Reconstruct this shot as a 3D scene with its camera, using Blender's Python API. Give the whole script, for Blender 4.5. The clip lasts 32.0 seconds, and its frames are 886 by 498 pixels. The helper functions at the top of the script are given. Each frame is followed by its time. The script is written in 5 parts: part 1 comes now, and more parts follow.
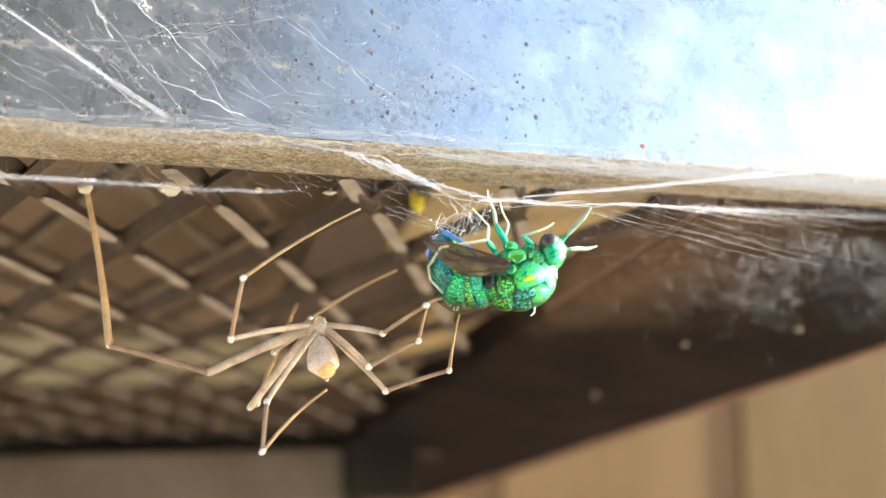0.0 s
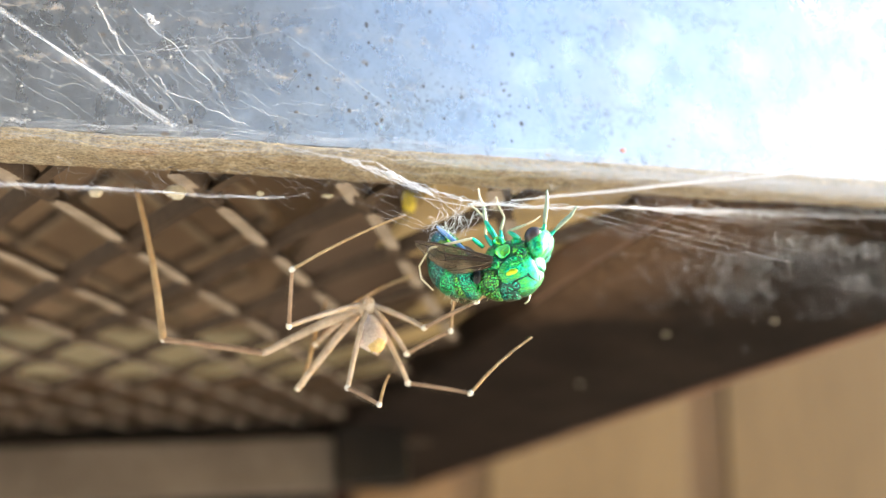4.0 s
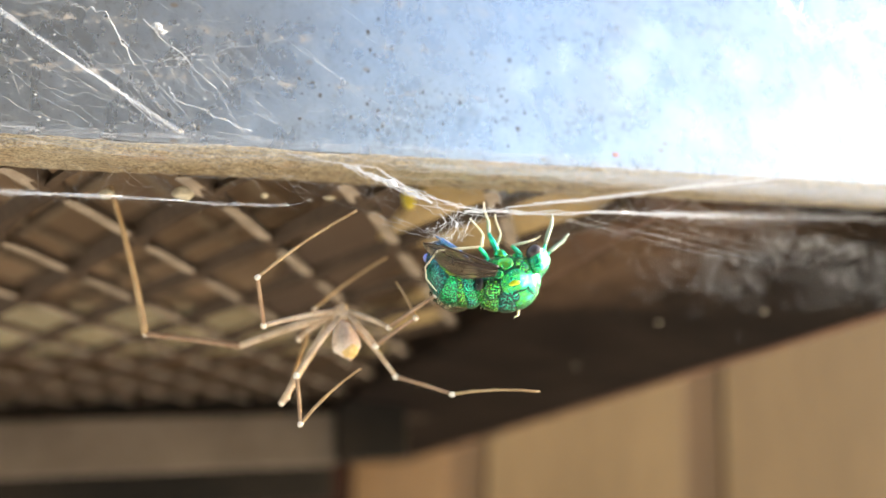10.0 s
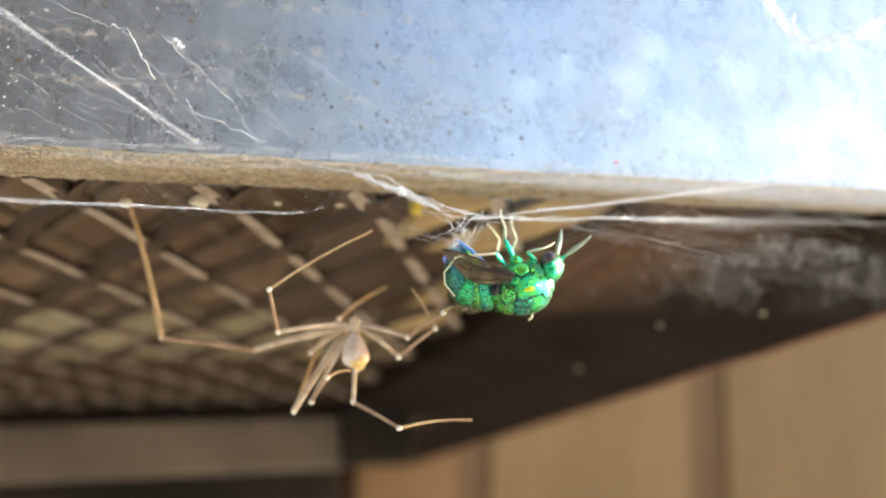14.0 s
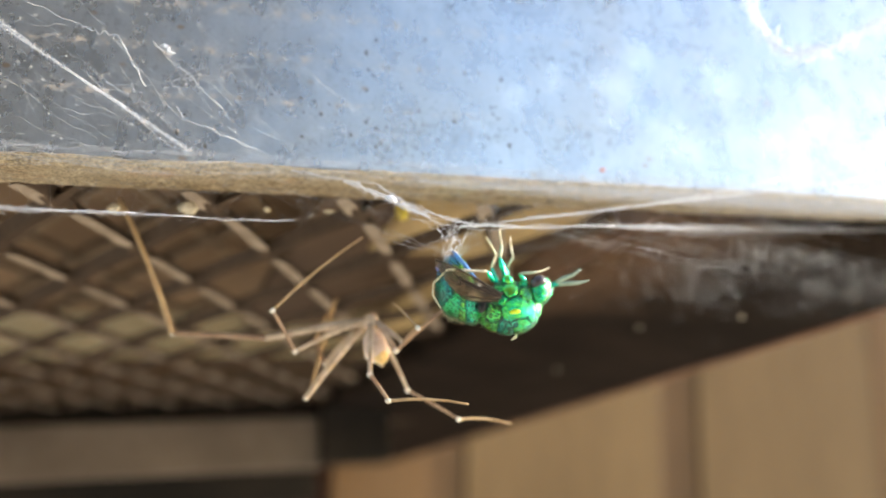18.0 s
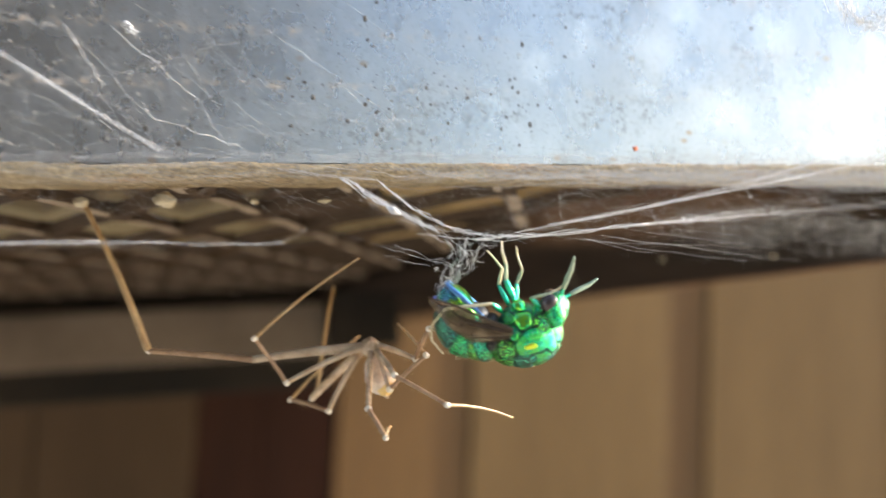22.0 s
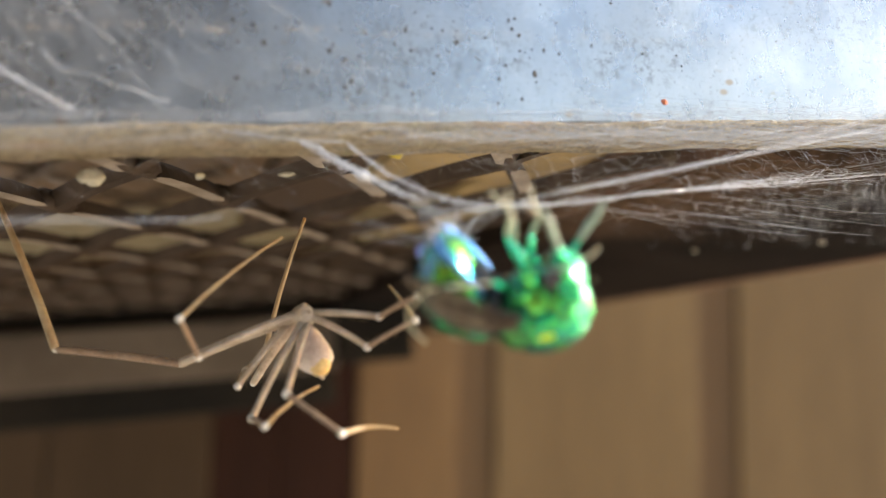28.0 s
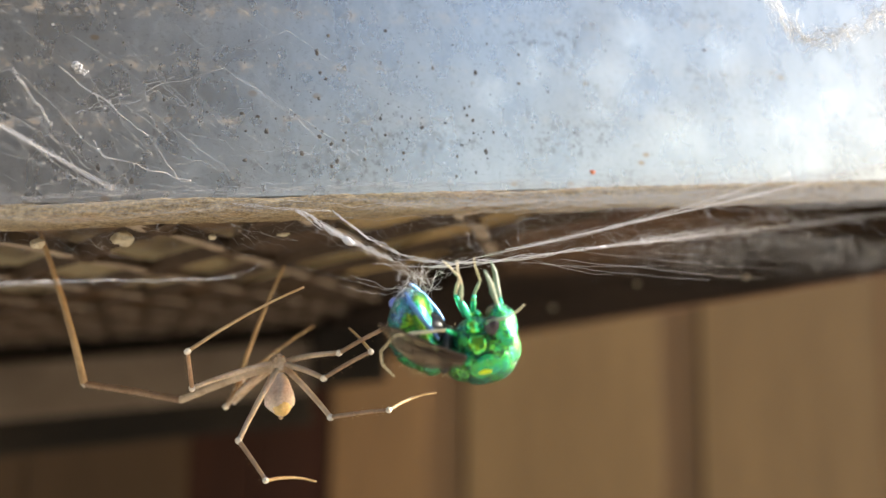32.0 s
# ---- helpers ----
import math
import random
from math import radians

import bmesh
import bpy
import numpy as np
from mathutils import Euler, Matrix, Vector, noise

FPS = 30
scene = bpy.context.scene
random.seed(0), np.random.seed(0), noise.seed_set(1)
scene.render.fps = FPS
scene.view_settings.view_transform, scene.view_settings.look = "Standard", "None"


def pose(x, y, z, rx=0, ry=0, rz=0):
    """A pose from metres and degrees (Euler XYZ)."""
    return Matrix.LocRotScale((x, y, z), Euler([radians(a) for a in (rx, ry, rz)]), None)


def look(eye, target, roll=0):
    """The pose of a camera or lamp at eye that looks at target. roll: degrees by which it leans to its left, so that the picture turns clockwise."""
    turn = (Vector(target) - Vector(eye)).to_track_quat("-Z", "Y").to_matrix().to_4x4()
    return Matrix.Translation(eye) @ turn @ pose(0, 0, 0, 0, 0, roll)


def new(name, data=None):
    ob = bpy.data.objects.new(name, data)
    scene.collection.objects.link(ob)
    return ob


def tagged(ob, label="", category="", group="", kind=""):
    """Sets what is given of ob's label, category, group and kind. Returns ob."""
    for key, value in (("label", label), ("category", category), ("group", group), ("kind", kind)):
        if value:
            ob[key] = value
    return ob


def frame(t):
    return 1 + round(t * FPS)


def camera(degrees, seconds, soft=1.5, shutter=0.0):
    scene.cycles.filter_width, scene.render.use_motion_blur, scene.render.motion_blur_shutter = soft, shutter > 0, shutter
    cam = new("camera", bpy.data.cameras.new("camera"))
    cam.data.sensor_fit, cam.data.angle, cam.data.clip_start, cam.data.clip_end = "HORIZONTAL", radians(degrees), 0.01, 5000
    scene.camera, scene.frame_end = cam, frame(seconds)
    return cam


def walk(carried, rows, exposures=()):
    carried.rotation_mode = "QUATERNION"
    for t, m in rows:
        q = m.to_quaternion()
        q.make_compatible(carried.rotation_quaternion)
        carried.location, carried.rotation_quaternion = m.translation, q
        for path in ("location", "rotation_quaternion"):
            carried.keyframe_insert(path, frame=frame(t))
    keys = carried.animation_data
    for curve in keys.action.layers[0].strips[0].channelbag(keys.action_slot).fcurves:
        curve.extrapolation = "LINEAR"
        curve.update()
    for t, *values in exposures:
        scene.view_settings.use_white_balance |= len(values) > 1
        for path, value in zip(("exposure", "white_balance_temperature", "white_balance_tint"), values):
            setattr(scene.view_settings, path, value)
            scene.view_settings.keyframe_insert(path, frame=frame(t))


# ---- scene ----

# ---- camera: millimetres and degrees (seconds, x, y, z, yaw, pitch, lean) ----
MM = 0.001
cam = camera(50.0, 32.0, soft=1.4, shutter=0.5)
cam.data.dof.use_dof = True
cam.data.dof.focus_distance = 0.0685
cam.data.dof.aperture_fstop = 21.5
PATH = [
    (0, 0.09, -62.79, -29.48, -17.28, 17.48, 3.21),
    (0.5, 2.85, -63.71, -30.03, -15.17, 17.55, 2.24),
    (1, 1.96, -64.21, -30.35, -15.08, 18.33, 2.68),
    (1.5, 1.25, -63.49, -30.55, -16.02, 18.25, 2.81),
    (2, 3.14, -63.15, -30.22, -14.41, 16.86, 1.74),
    (3, -2.35, -67.81, -29.35, -17.35, 15.95, 2.41),
    (3.5, -2.05, -66.41, -29.72, -18.06, 16.74, 3.65),
    (5.5, -0.35, -70.61, -30.22, -17.90, 16.75, 3.28),
    (6, -2.49, -70.00, -30.49, -18.52, 16.56, 3.58),
    (6.5, -2.23, -70.21, -30.41, -18.15, 16.40, 3.32),
    (7, -2.67, -69.82, -30.27, -18.47, 16.25, 3.55),
    (7.5, -0.88, -69.63, -30.00, -17.66, 15.87, 3.21),
    (8, -0.89, -68.04, -30.84, -17.44, 16.33, 2.97),
    (8.5, -1.59, -68.57, -29.96, -18.15, 16.57, 3.53),
    (9, -2.57, -70.24, -28.94, -18.65, 16.31, 3.86),
    (9.5, -1.95, -70.25, -29.05, -18.67, 15.80, 3.81),
    (10, -2.20, -70.57, -28.20, -17.85, 14.89, 3.12),
    (10.5, -1.54, -69.50, -28.34, -17.72, 15.05, 3.05),
    (11, -0.86, -69.60, -27.89, -18.18, 14.47, 3.23),
    (11.5, -0.84, -68.30, -29.38, -17.84, 15.53, 3.41),
    (12, -1.70, -68.07, -28.89, -18.89, 15.10, 3.86),
    (12.5, -2.33, -70.12, -29.02, -17.75, 15.74, 3.61),
    (13, -3.06, -71.90, -28.15, -18.03, 15.58, 3.63),
    (13.5, -2.48, -72.76, -29.03, -17.64, 15.69, 3.56),
    (14, -3.49, -73.17, -28.95, -17.74, 15.21, 3.35),
    (14.5, -3.36, -73.41, -27.35, -17.64, 13.91, 2.81),
    (16.5, -1.50, -72.81, -25.50, -18.29, 13.58, 2.73),
    (17, -3.43, -73.95, -26.52, -18.57, 14.06, 3.02),
    (17.5, -4.70, -74.06, -28.19, -18.63, 15.19, 3.39),
    (18, -4.93, -73.48, -28.19, -19.39, 14.93, 3.59),
    (18.5, -4.10, -74.74, -27.76, -18.91, 14.59, 3.30),
    (19, -4.89, -75.86, -27.16, -19.11, 14.05, 3.24),
    (19.5, -6.48, -79.33, -25.53, -19.22, 13.42, 2.99),
    (20, -7.06, -78.36, -24.28, -19.18, 13.73, 3.44),
    (20.5, -7.15, -80.53, -21.40, -19.16, 12.14, 3.66),
    (21, -9.12, -81.98, -17.70, -19.51, 8.57, 3.75),
    (21.5, -8.97, -74.76, -15.22, -18.86, 5.32, 3.12),
    (22, -1.93, -67.49, -13.13, -18.11, 4.78, 3.04),
    (22.5, 2.56, -59.39, -13.17, -17.96, 3.21, 2.66),
    (23, 3.57, -53.87, -12.73, -16.43, 4.34, 2.75),
    (23.5, 2.32, -56.12, -11.98, -17.00, 3.18, 2.76),
    (24, 2.76, -57.66, -13.81, -15.82, 3.70, 3.44),
    (24.5, 2.69, -56.42, -14.48, -15.70, 4.23, 3.78),
    (26.5, 1.97, -56.50, -16.72, -17.38, 6.09, 5.13),
    (27, 1.55, -56.08, -15.23, -17.86, 5.45, 4.88),
    (27.5, 4.91, -55.19, -14.81, -17.15, 5.88, 4.69),
    (28, 4.22, -54.97, -14.37, -16.83, 5.76, 4.34),
    (28.5, 3.91, -55.75, -14.87, -17.58, 6.99, 5.04),
    (29, 1.91, -58.67, -16.79, -18.15, 7.53, 5.17),
    (29.5, 1.48, -60.84, -15.70, -18.91, 6.88, 5.26),
    (30, 0.97, -64.07, -14.60, -18.10, 6.58, 4.79),
    (30.5, -0.40, -65.66, -13.34, -19.27, 6.23, 4.96),
    (31, -1.01, -66.92, -13.49, -19.81, 6.82, 5.23),
    (31.5, -0.25, -67.52, -13.68, -19.61, 6.59, 5.34),
    (32, 0.49, -68.19, -13.79, -18.71, 6.85, 5.03),
]


def eye_pose(x, y, z, yaw, pitch, lean):
    return Matrix.Translation((x * MM, y * MM, z * MM)) @ pose(0, 0, 0, 0, 0, yaw) @ pose(0, 0, 0, 90 + pitch) @ pose(0, 0, 0, 0, 0, -lean)


EXPOSURES = [(0.0, 2.58, 6480, 10.0), (1.0, 2.62, 6480, 10.0), (2.0, 2.72, 6480, 10.0), (3.0, 2.82, 6480, 10.0), (3.5, 2.62, 6480, 10.0), (6.0, 2.52, 6500, 10.0), (8.0, 2.63, 6700, 10.0), (9.0, 2.41, 6690, 10.0), (10.0, 2.46, 6670, 10.0), (11.0, 2.36, 6660, 10.0), (12.0, 2.57, 6640, 10.0), (13.0, 2.36, 6610, 10.0), (14.0, 2.27, 6590, 10.0), (17.0, 2.23, 6540, 10.0), (19.0, 2.12, 6510, 10.0), (20.5, 1.97, 6520, 10.2), (21.5, 1.88, 6680, 12.0), (24.0, 1.81, 6650, 12.0), (28.0, 1.77, 6620, 13.0), (29.0, 1.81, 6800, 13.2), (30.0, 1.72, 7000, 13.5), (32.0, 1.66, 7080, 14.0)]
walk(cam, [(t, eye_pose(*row)) for t, *row in PATH], EXPOSURES)

# ---- daylight ----
SUN_HEIGHT, SUN_WAY = 17.0, 90.6     # degrees above the horizon; heading, clockwise from +y
world = bpy.data.worlds.new("sky")
scene.world = world
world.use_nodes = True
wn = world.node_tree.nodes
sky = wn.new("ShaderNodeTexSky")
sky.sky_type, sky.sun_disc = "NISHITA", False
sky.sun_elevation, sky.sun_rotation = radians(SUN_HEIGHT), radians(SUN_WAY)
wn["Background"].inputs["Strength"].default_value = 0.15
world.node_tree.links.new(sky.outputs["Color"], wn["Background"].inputs["Color"])
sun_data = bpy.data.lights.new("sun", "SUN")
sun_data.energy, sun_data.angle, sun_data.color = 3.6, radians(0.6), (1.0, 0.97, 0.91)
sun = new("sun", sun_data)
sun_from = Vector((math.sin(radians(SUN_WAY)) * math.cos(radians(SUN_HEIGHT)), math.cos(radians(SUN_WAY)) * math.cos(radians(SUN_HEIGHT)), math.sin(radians(SUN_HEIGHT))))
sun.matrix_world = look(sun_from, (0, 0, 0))

# ---- materials ----


def material(name, base, rough=0.6, metal=0.0, specular=0.5):
    m = bpy.data.materials.new(name)
    m.use_nodes = True
    b = m.node_tree.nodes["Principled BSDF"]
    b.inputs["Base Color"].default_value = (*base, 1)
    b.inputs["Roughness"].default_value, b.inputs["Metallic"].default_value = rough, metal
    b.inputs["Specular IOR Level"].default_value = specular
    return m


def node(m, kind, **inputs):
    n = m.node_tree.nodes.new(kind)
    for key, value in inputs.items():
        n.inputs[key.replace("_", " ")].default_value = value
    return n


def wire(m, a, b):
    m.node_tree.links.new(a, b)


def bsdf(m):
    return m.node_tree.nodes["Principled BSDF"]


def ramp(m, source, stops):
    r = m.node_tree.nodes.new("ShaderNodeValToRGB")
    while len(r.color_ramp.elements) < len(stops):
        r.color_ramp.elements.new(0.5)
    for e, (at, colour) in zip(r.color_ramp.elements, stops):
        e.position, e.color = at, (*colour, 1) if len(colour) == 3 else colour
    wire(m, source, r.inputs["Fac"])
    return r.outputs["Color"]


def place(m, stretch=(1, 1, 1), own=False):
    tc = m.node_tree.nodes.new("ShaderNodeTexCoord")
    mp = m.node_tree.nodes.new("ShaderNodeMapping")
    mp.inputs["Scale"].default_value = stretch
    wire(m, tc.outputs["Object"], mp.inputs["Vector"])
    return mp.outputs["Vector"]


def noise_of(m, vector, size, detail=5.0, rough=0.6):
    """Noise whose features are about `size` millimetres."""
    n = node(m, "ShaderNodeTexNoise", Scale=1.0 / (size * MM), Detail=detail, Roughness=rough)
    wire(m, vector, n.inputs["Vector"])
    return n.outputs["Fac"]


def mixed(m, fac, a, b, blend="MIX"):
    n = m.node_tree.nodes.new("ShaderNodeMix")
    n.data_type, n.blend_type = "RGBA", blend
    for socket, value in ((n.inputs["Factor"], fac), (n.inputs[6], a), (n.inputs[7], b)):
        if isinstance(value, (int, float)):
            socket.default_value = value
        elif isinstance(value, tuple):
            socket.default_value = (*value, 1)
        else:
            wire(m, value, socket)
    return n.outputs[2]


def bump(m, height, strength=0.3, depth=0.1):
    n = node(m, "ShaderNodeBump", Strength=strength, Distance=depth * MM)
    wire(m, height, n.inputs["Height"])
    wire(m, n.outputs["Normal"], bsdf(m).inputs["Normal"])


def worn(name, dark, light, size=3.0, rough=0.7, metal=0.0, grain=0.3, stretch=(1, 1, 1), relief=0.3, specular=0.5):
    """A surface of two tones at two scales, with fine relief."""
    m = material(name, light, rough, metal, specular)
    v = place(m, stretch)
    big, fine = noise_of(m, v, size * 4, 4), noise_of(m, v, size * 0.4, 6, 0.7)
    tone = mixed(m, ramp(m, big, [(0.3, (0, 0, 0)), (0.7, (1, 1, 1))]), dark, light)
    speck = ramp(m, fine, [(0.35, (0.55, 0.55, 0.55)), (0.65, (1.15, 1.15, 1.15))])
    wire(m, mixed(m, grain, tone, mixed(m, 1.0, tone, speck, "MULTIPLY")), bsdf(m).inputs["Base Color"])
    bump(m, fine, relief, 0.15)
    return m


def maths(m, op, a, b=None, clamp=False):
    n = m.node_tree.nodes.new("ShaderNodeMath")
    n.operation, n.use_clamp = op, clamp
    for socket, value in zip(n.inputs, (a, b)):
        if isinstance(value, (int, float)):
            socket.default_value = value
        elif value is not None:
            wire(m, value, socket)
    return n.outputs[0]


def dots_of(m, vector, cell, inner, outer):
    """Soft round dots, one in each cell of about `cell` millimetres."""
    v = node(m, "ShaderNodeTexVoronoi", Scale=1.0 / (cell * MM))
    wire(m, vector, v.inputs["Vector"])
    return ramp(m, v.outputs["Distance"], [(inner, (1, 1, 1)), (outer, (0, 0, 0))])


def galvanised():
    m = material("galvanised", (0.5, 0.52, 0.55), 0.4, 0.9)
    v = place(m)
    big, mid, fine = noise_of(m, v, 11, 4), noise_of(m, place(m, (1, 1, 0.7)), 3.2, 7, 0.62), noise_of(m, v, 0.42, 5, 0.7)
    tone = mixed(m, ramp(m, mid, [(0.32, (0, 0, 0)), (0.68, (1, 1, 1))]), (0.36, 0.372, 0.40), (0.48, 0.502, 0.538))
    tone = mixed(m, 1.0, tone, ramp(m, fine, [(0.28, (0.50, 0.48, 0.46)), (0.44, (1, 1, 1)), (0.62, (1, 1, 1)), (0.75, (1.25, 1.25, 1.25))]), "MULTIPLY")
    # dark grainy corrosion in drifts
    drift = ramp(m, noise_of(m, place(m, (0.6, 1, 1)), 6.5, 4), [(0.50, (0, 0, 0)), (0.62, (1, 1, 1))])
    grain = ramp(m, noise_of(m, v, 0.7, 6, 0.75), [(0.50, (0, 0, 0)), (0.60, (0.85, 0.85, 0.85))])
    tone = mixed(m, mixed(m, 1.0, drift, grain, "MULTIPLY"), tone, (0.17, 0.165, 0.16))
    # pale specks of dust, thickest towards the shaded end
    xyz = m.node_tree.nodes.new("ShaderNodeSeparateXYZ")
    wire(m, v, xyz.inputs[0])
    x, z = maths(m, "MULTIPLY", xyz.outputs["X"], 1000.0), maths(m, "MULTIPLY", xyz.outputs["Z"], 1000.0)
    shaded = ramp(m, maths(m, "ADD", maths(m, "MULTIPLY", x, -0.025), 0.75), [(0.05, (0.25, 0.25, 0.25)), (0.95, (1, 1, 1))])
    dusty = mixed(m, 1.0, dots_of(m, v, 0.8, 0.09, 0.19), ramp(m, noise_of(m, v, 2.6, 3), [(0.37, (0, 0, 0)), (0.50, (1, 1, 1))]), "MULTIPLY")
    flakes = mixed(m, 1.0, dots_of(m, place(m, (0.8, 1, 1.1)), 2.3, 0.04, 0.085), ramp(m, noise_of(m, v, 4.4, 3), [(0.44, (0, 0, 0)), (0.54, (1, 1, 1))]), "MULTIPLY")
    dusty = mixed(m, 1.0, dusty, flakes, "LIGHTEN")
    matt = mixed(m, 1.0, dusty, shaded, "MULTIPLY")
    tone = mixed(m, matt, tone, (0.62, 0.61, 0.59))
    # a row of tan rust blots along the bar, and a fainter one below it
    for height, width, cell in ((9.0, 0.55, 2.6), (4.9, 0.5, 3.4), (13.2, 0.8, 3.0)):
        near = maths(m, "SUBTRACT", 1.0, maths(m, "MULTIPLY", maths(m, "ABSOLUTE", maths(m, "SUBTRACT", z, height)), 1.0 / width), True)
        blots = ramp(m, noise_of(m, place(m, (0.8, 1, 1.2)), cell * 0.35, 5, 0.7), [(0.49, (0, 0, 0)), (0.62, (1, 1, 1))])
        row = mixed(m, 1.0, mixed(m, 1.0, blots, near, "MULTIPLY"), shaded, "MULTIPLY")
        tone = mixed(m, row, tone, (0.66, 0.53, 0.41))
        matt = mixed(m, 1.0, matt, row, "LIGHTEN")
    # bare bright patches where the zinc has been rubbed
    wavy = m.node_tree.nodes.new("ShaderNodeVectorMath")
    wavy.operation = "MULTIPLY_ADD"
    warp = node(m, "ShaderNodeTexNoise", Scale=1.0 / (1.3 * MM), Detail=3.0)
    wire(m, v, warp.inputs["Vector"])
    wire(m, warp.outputs["Color"], wavy.inputs[0])
    wavy.inputs[1].default_value = (0.0036, 0.0, 0.0046)
    wire(m, v, wavy.inputs[2])
    patches = None
    for px, pz, r in ((33.0, 9.4, 0.9), (39.2, 8.9, 1.9), (38.3, 6.0, 0.9), (45.4, 3.9, 1.7), (28.8, 7.1, 0.9), (51.0, 10.5, 1.6), (56.5, 4.5, 1.2), (62.0, 6.5, 1.1), (24.7, 4.6, 0.7), (42.0, 12.5, 1.2)):
        d = m.node_tree.nodes.new("ShaderNodeVectorMath")
        d.operation = "DISTANCE"
        wire(m, wavy.outputs[0], d.inputs[0])
        d.inputs[1].default_value = ((px + 1.8) * MM, 0.0, (pz + 2.3) * MM)
        spot = ramp(m, maths(m, "MULTIPLY", d.outputs["Value"], 300.0 / r), [(0.05, (0.42, 0.42, 0.42)), (0.62, (0, 0, 0))])
        patches = spot if patches is None else mixed(m, 1.0, patches, spot, "LIGHTEN")
    tone = mixed(m, patches, tone, (0.80, 0.79, 0.77))
    specks = mixed(m, 1.0, dots_of(m, place(m, (0.7, 1, 1)), 1.5, 0.10, 0.2), ramp(m, noise_of(m, place(m, (0.25, 1, 1.6)), 5, 3), [(0.52, (0, 0, 0)), (0.6, (1, 1, 1))]), "MULTIPLY")
    tone = mixed(m, specks, tone, (0.36, 0.27, 0.19))
    dust = ramp(m, big, [(0.3, (0.05, 0.05, 0.05)), (0.75, (0.5, 0.5, 0.5))])
    wire(m, mixed(m, dust, tone, (0.36, 0.36, 0.355)), bsdf(m).inputs["Base Color"])
    wire(m, ramp(m, mid, [(0.25, (0.22, 0.22, 0.22)), (0.8, (0.36, 0.36, 0.36))]), bsdf(m).inputs["Roughness"])
    wire(m, mixed(m, matt, ramp(m, big, [(0.3, (0.95, 0.95, 0.95)), (0.8, (0.7, 0.7, 0.7))]), (0, 0, 0)), bsdf(m).inputs["Metallic"])
    bump(m, mixed(m, 0.4, fine, noise_of(m, v, 1.1, 4, 0.6)), 0.25, 0.10)
    return m


ZINC = galvanised()


def crusty():
    m = material("rusty_edge", (0.3, 0.2, 0.1), 0.8)
    v = place(m, (0.7, 1, 1))
    broad, mid, fine = noise_of(m, place(m, (0.35, 1, 1)), 5.0, 4, 0.6), noise_of(m, v, 0.8, 6, 0.72), noise_of(m, v, 0.2, 5, 0.7)
    tone = ramp(m, mid, [(0.3, (0.10, 0.068, 0.036)), (0.42, (0.24, 0.175, 0.095)), (0.54, (0.38, 0.295, 0.175)), (0.66, (0.54, 0.45, 0.31)), (0.8, (0.62, 0.45, 0.34))])
    tone = mixed(m, ramp(m, broad, [(0.42, (0, 0, 0)), (0.66, (0.75, 0.75, 0.75))]), tone, (0.50, 0.43, 0.31))
    tone = mixed(m, ramp(m, noise_of(m, place(m, (0.5, 1, 1)), 2.4, 5, 0.7), [(0.57, (0, 0, 0)), (0.68, (0.55, 0.55, 0.55))]), tone, (0.40, 0.24, 0.13))
    speck = ramp(m, fine, [(0.32, (0.33, 0.31, 0.28)), (0.64, (1.05, 1.03, 0.98))])
    wire(m, mixed(m, 1.0, tone, speck, "MULTIPLY"), bsdf(m).inputs["Base Color"])
    bump(m, mixed(m, 0.5, fine, mid), 1.0, 0.3)
    return m


RUST = crusty()


def mottled_iron():
    """Black iron; paler brown drifts towards the corner between front bar and mesh panel."""
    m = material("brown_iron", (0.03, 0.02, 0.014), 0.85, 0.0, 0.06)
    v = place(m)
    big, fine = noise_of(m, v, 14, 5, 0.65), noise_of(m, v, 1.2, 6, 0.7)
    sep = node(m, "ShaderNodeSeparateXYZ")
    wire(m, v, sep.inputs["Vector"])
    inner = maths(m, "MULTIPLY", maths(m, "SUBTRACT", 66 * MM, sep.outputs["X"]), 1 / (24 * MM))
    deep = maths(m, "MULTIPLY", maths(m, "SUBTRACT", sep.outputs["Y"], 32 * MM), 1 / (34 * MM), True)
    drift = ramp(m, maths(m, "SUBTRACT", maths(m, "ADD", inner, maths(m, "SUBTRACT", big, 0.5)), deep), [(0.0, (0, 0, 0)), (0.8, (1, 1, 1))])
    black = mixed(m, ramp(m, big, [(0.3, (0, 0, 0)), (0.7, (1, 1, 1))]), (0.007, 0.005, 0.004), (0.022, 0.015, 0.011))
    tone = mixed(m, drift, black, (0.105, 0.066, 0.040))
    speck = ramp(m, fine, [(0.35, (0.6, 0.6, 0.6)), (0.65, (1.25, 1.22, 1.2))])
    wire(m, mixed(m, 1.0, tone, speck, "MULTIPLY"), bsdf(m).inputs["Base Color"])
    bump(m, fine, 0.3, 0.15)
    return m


IRON = mottled_iron()
# Strand undersides: a paler colour that carries the light on them.
STEEL = worn("lit_strand", (0.20, 0.155, 0.108), (0.44, 0.355, 0.268), 1.2, 0.55, 0.1, 0.5)
GOLDBOARD = worn("golden_board", (0.32, 0.215, 0.09), (0.56, 0.40, 0.18), 9, 0.8, 0.0, 0.4)
REDBOARD = worn("red_brown_board", (0.105, 0.056, 0.034), (0.20, 0.118, 0.072), 6, 0.8, 0.0, 0.4)
RIM = worn("red_brown_rust", (0.10, 0.045, 0.025), (0.30, 0.16, 0.095), 2, 0.8, 0.0, 0.6, (1, 0.4, 1), 0.6)
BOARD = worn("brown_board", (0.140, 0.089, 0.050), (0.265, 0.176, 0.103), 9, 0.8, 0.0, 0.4)
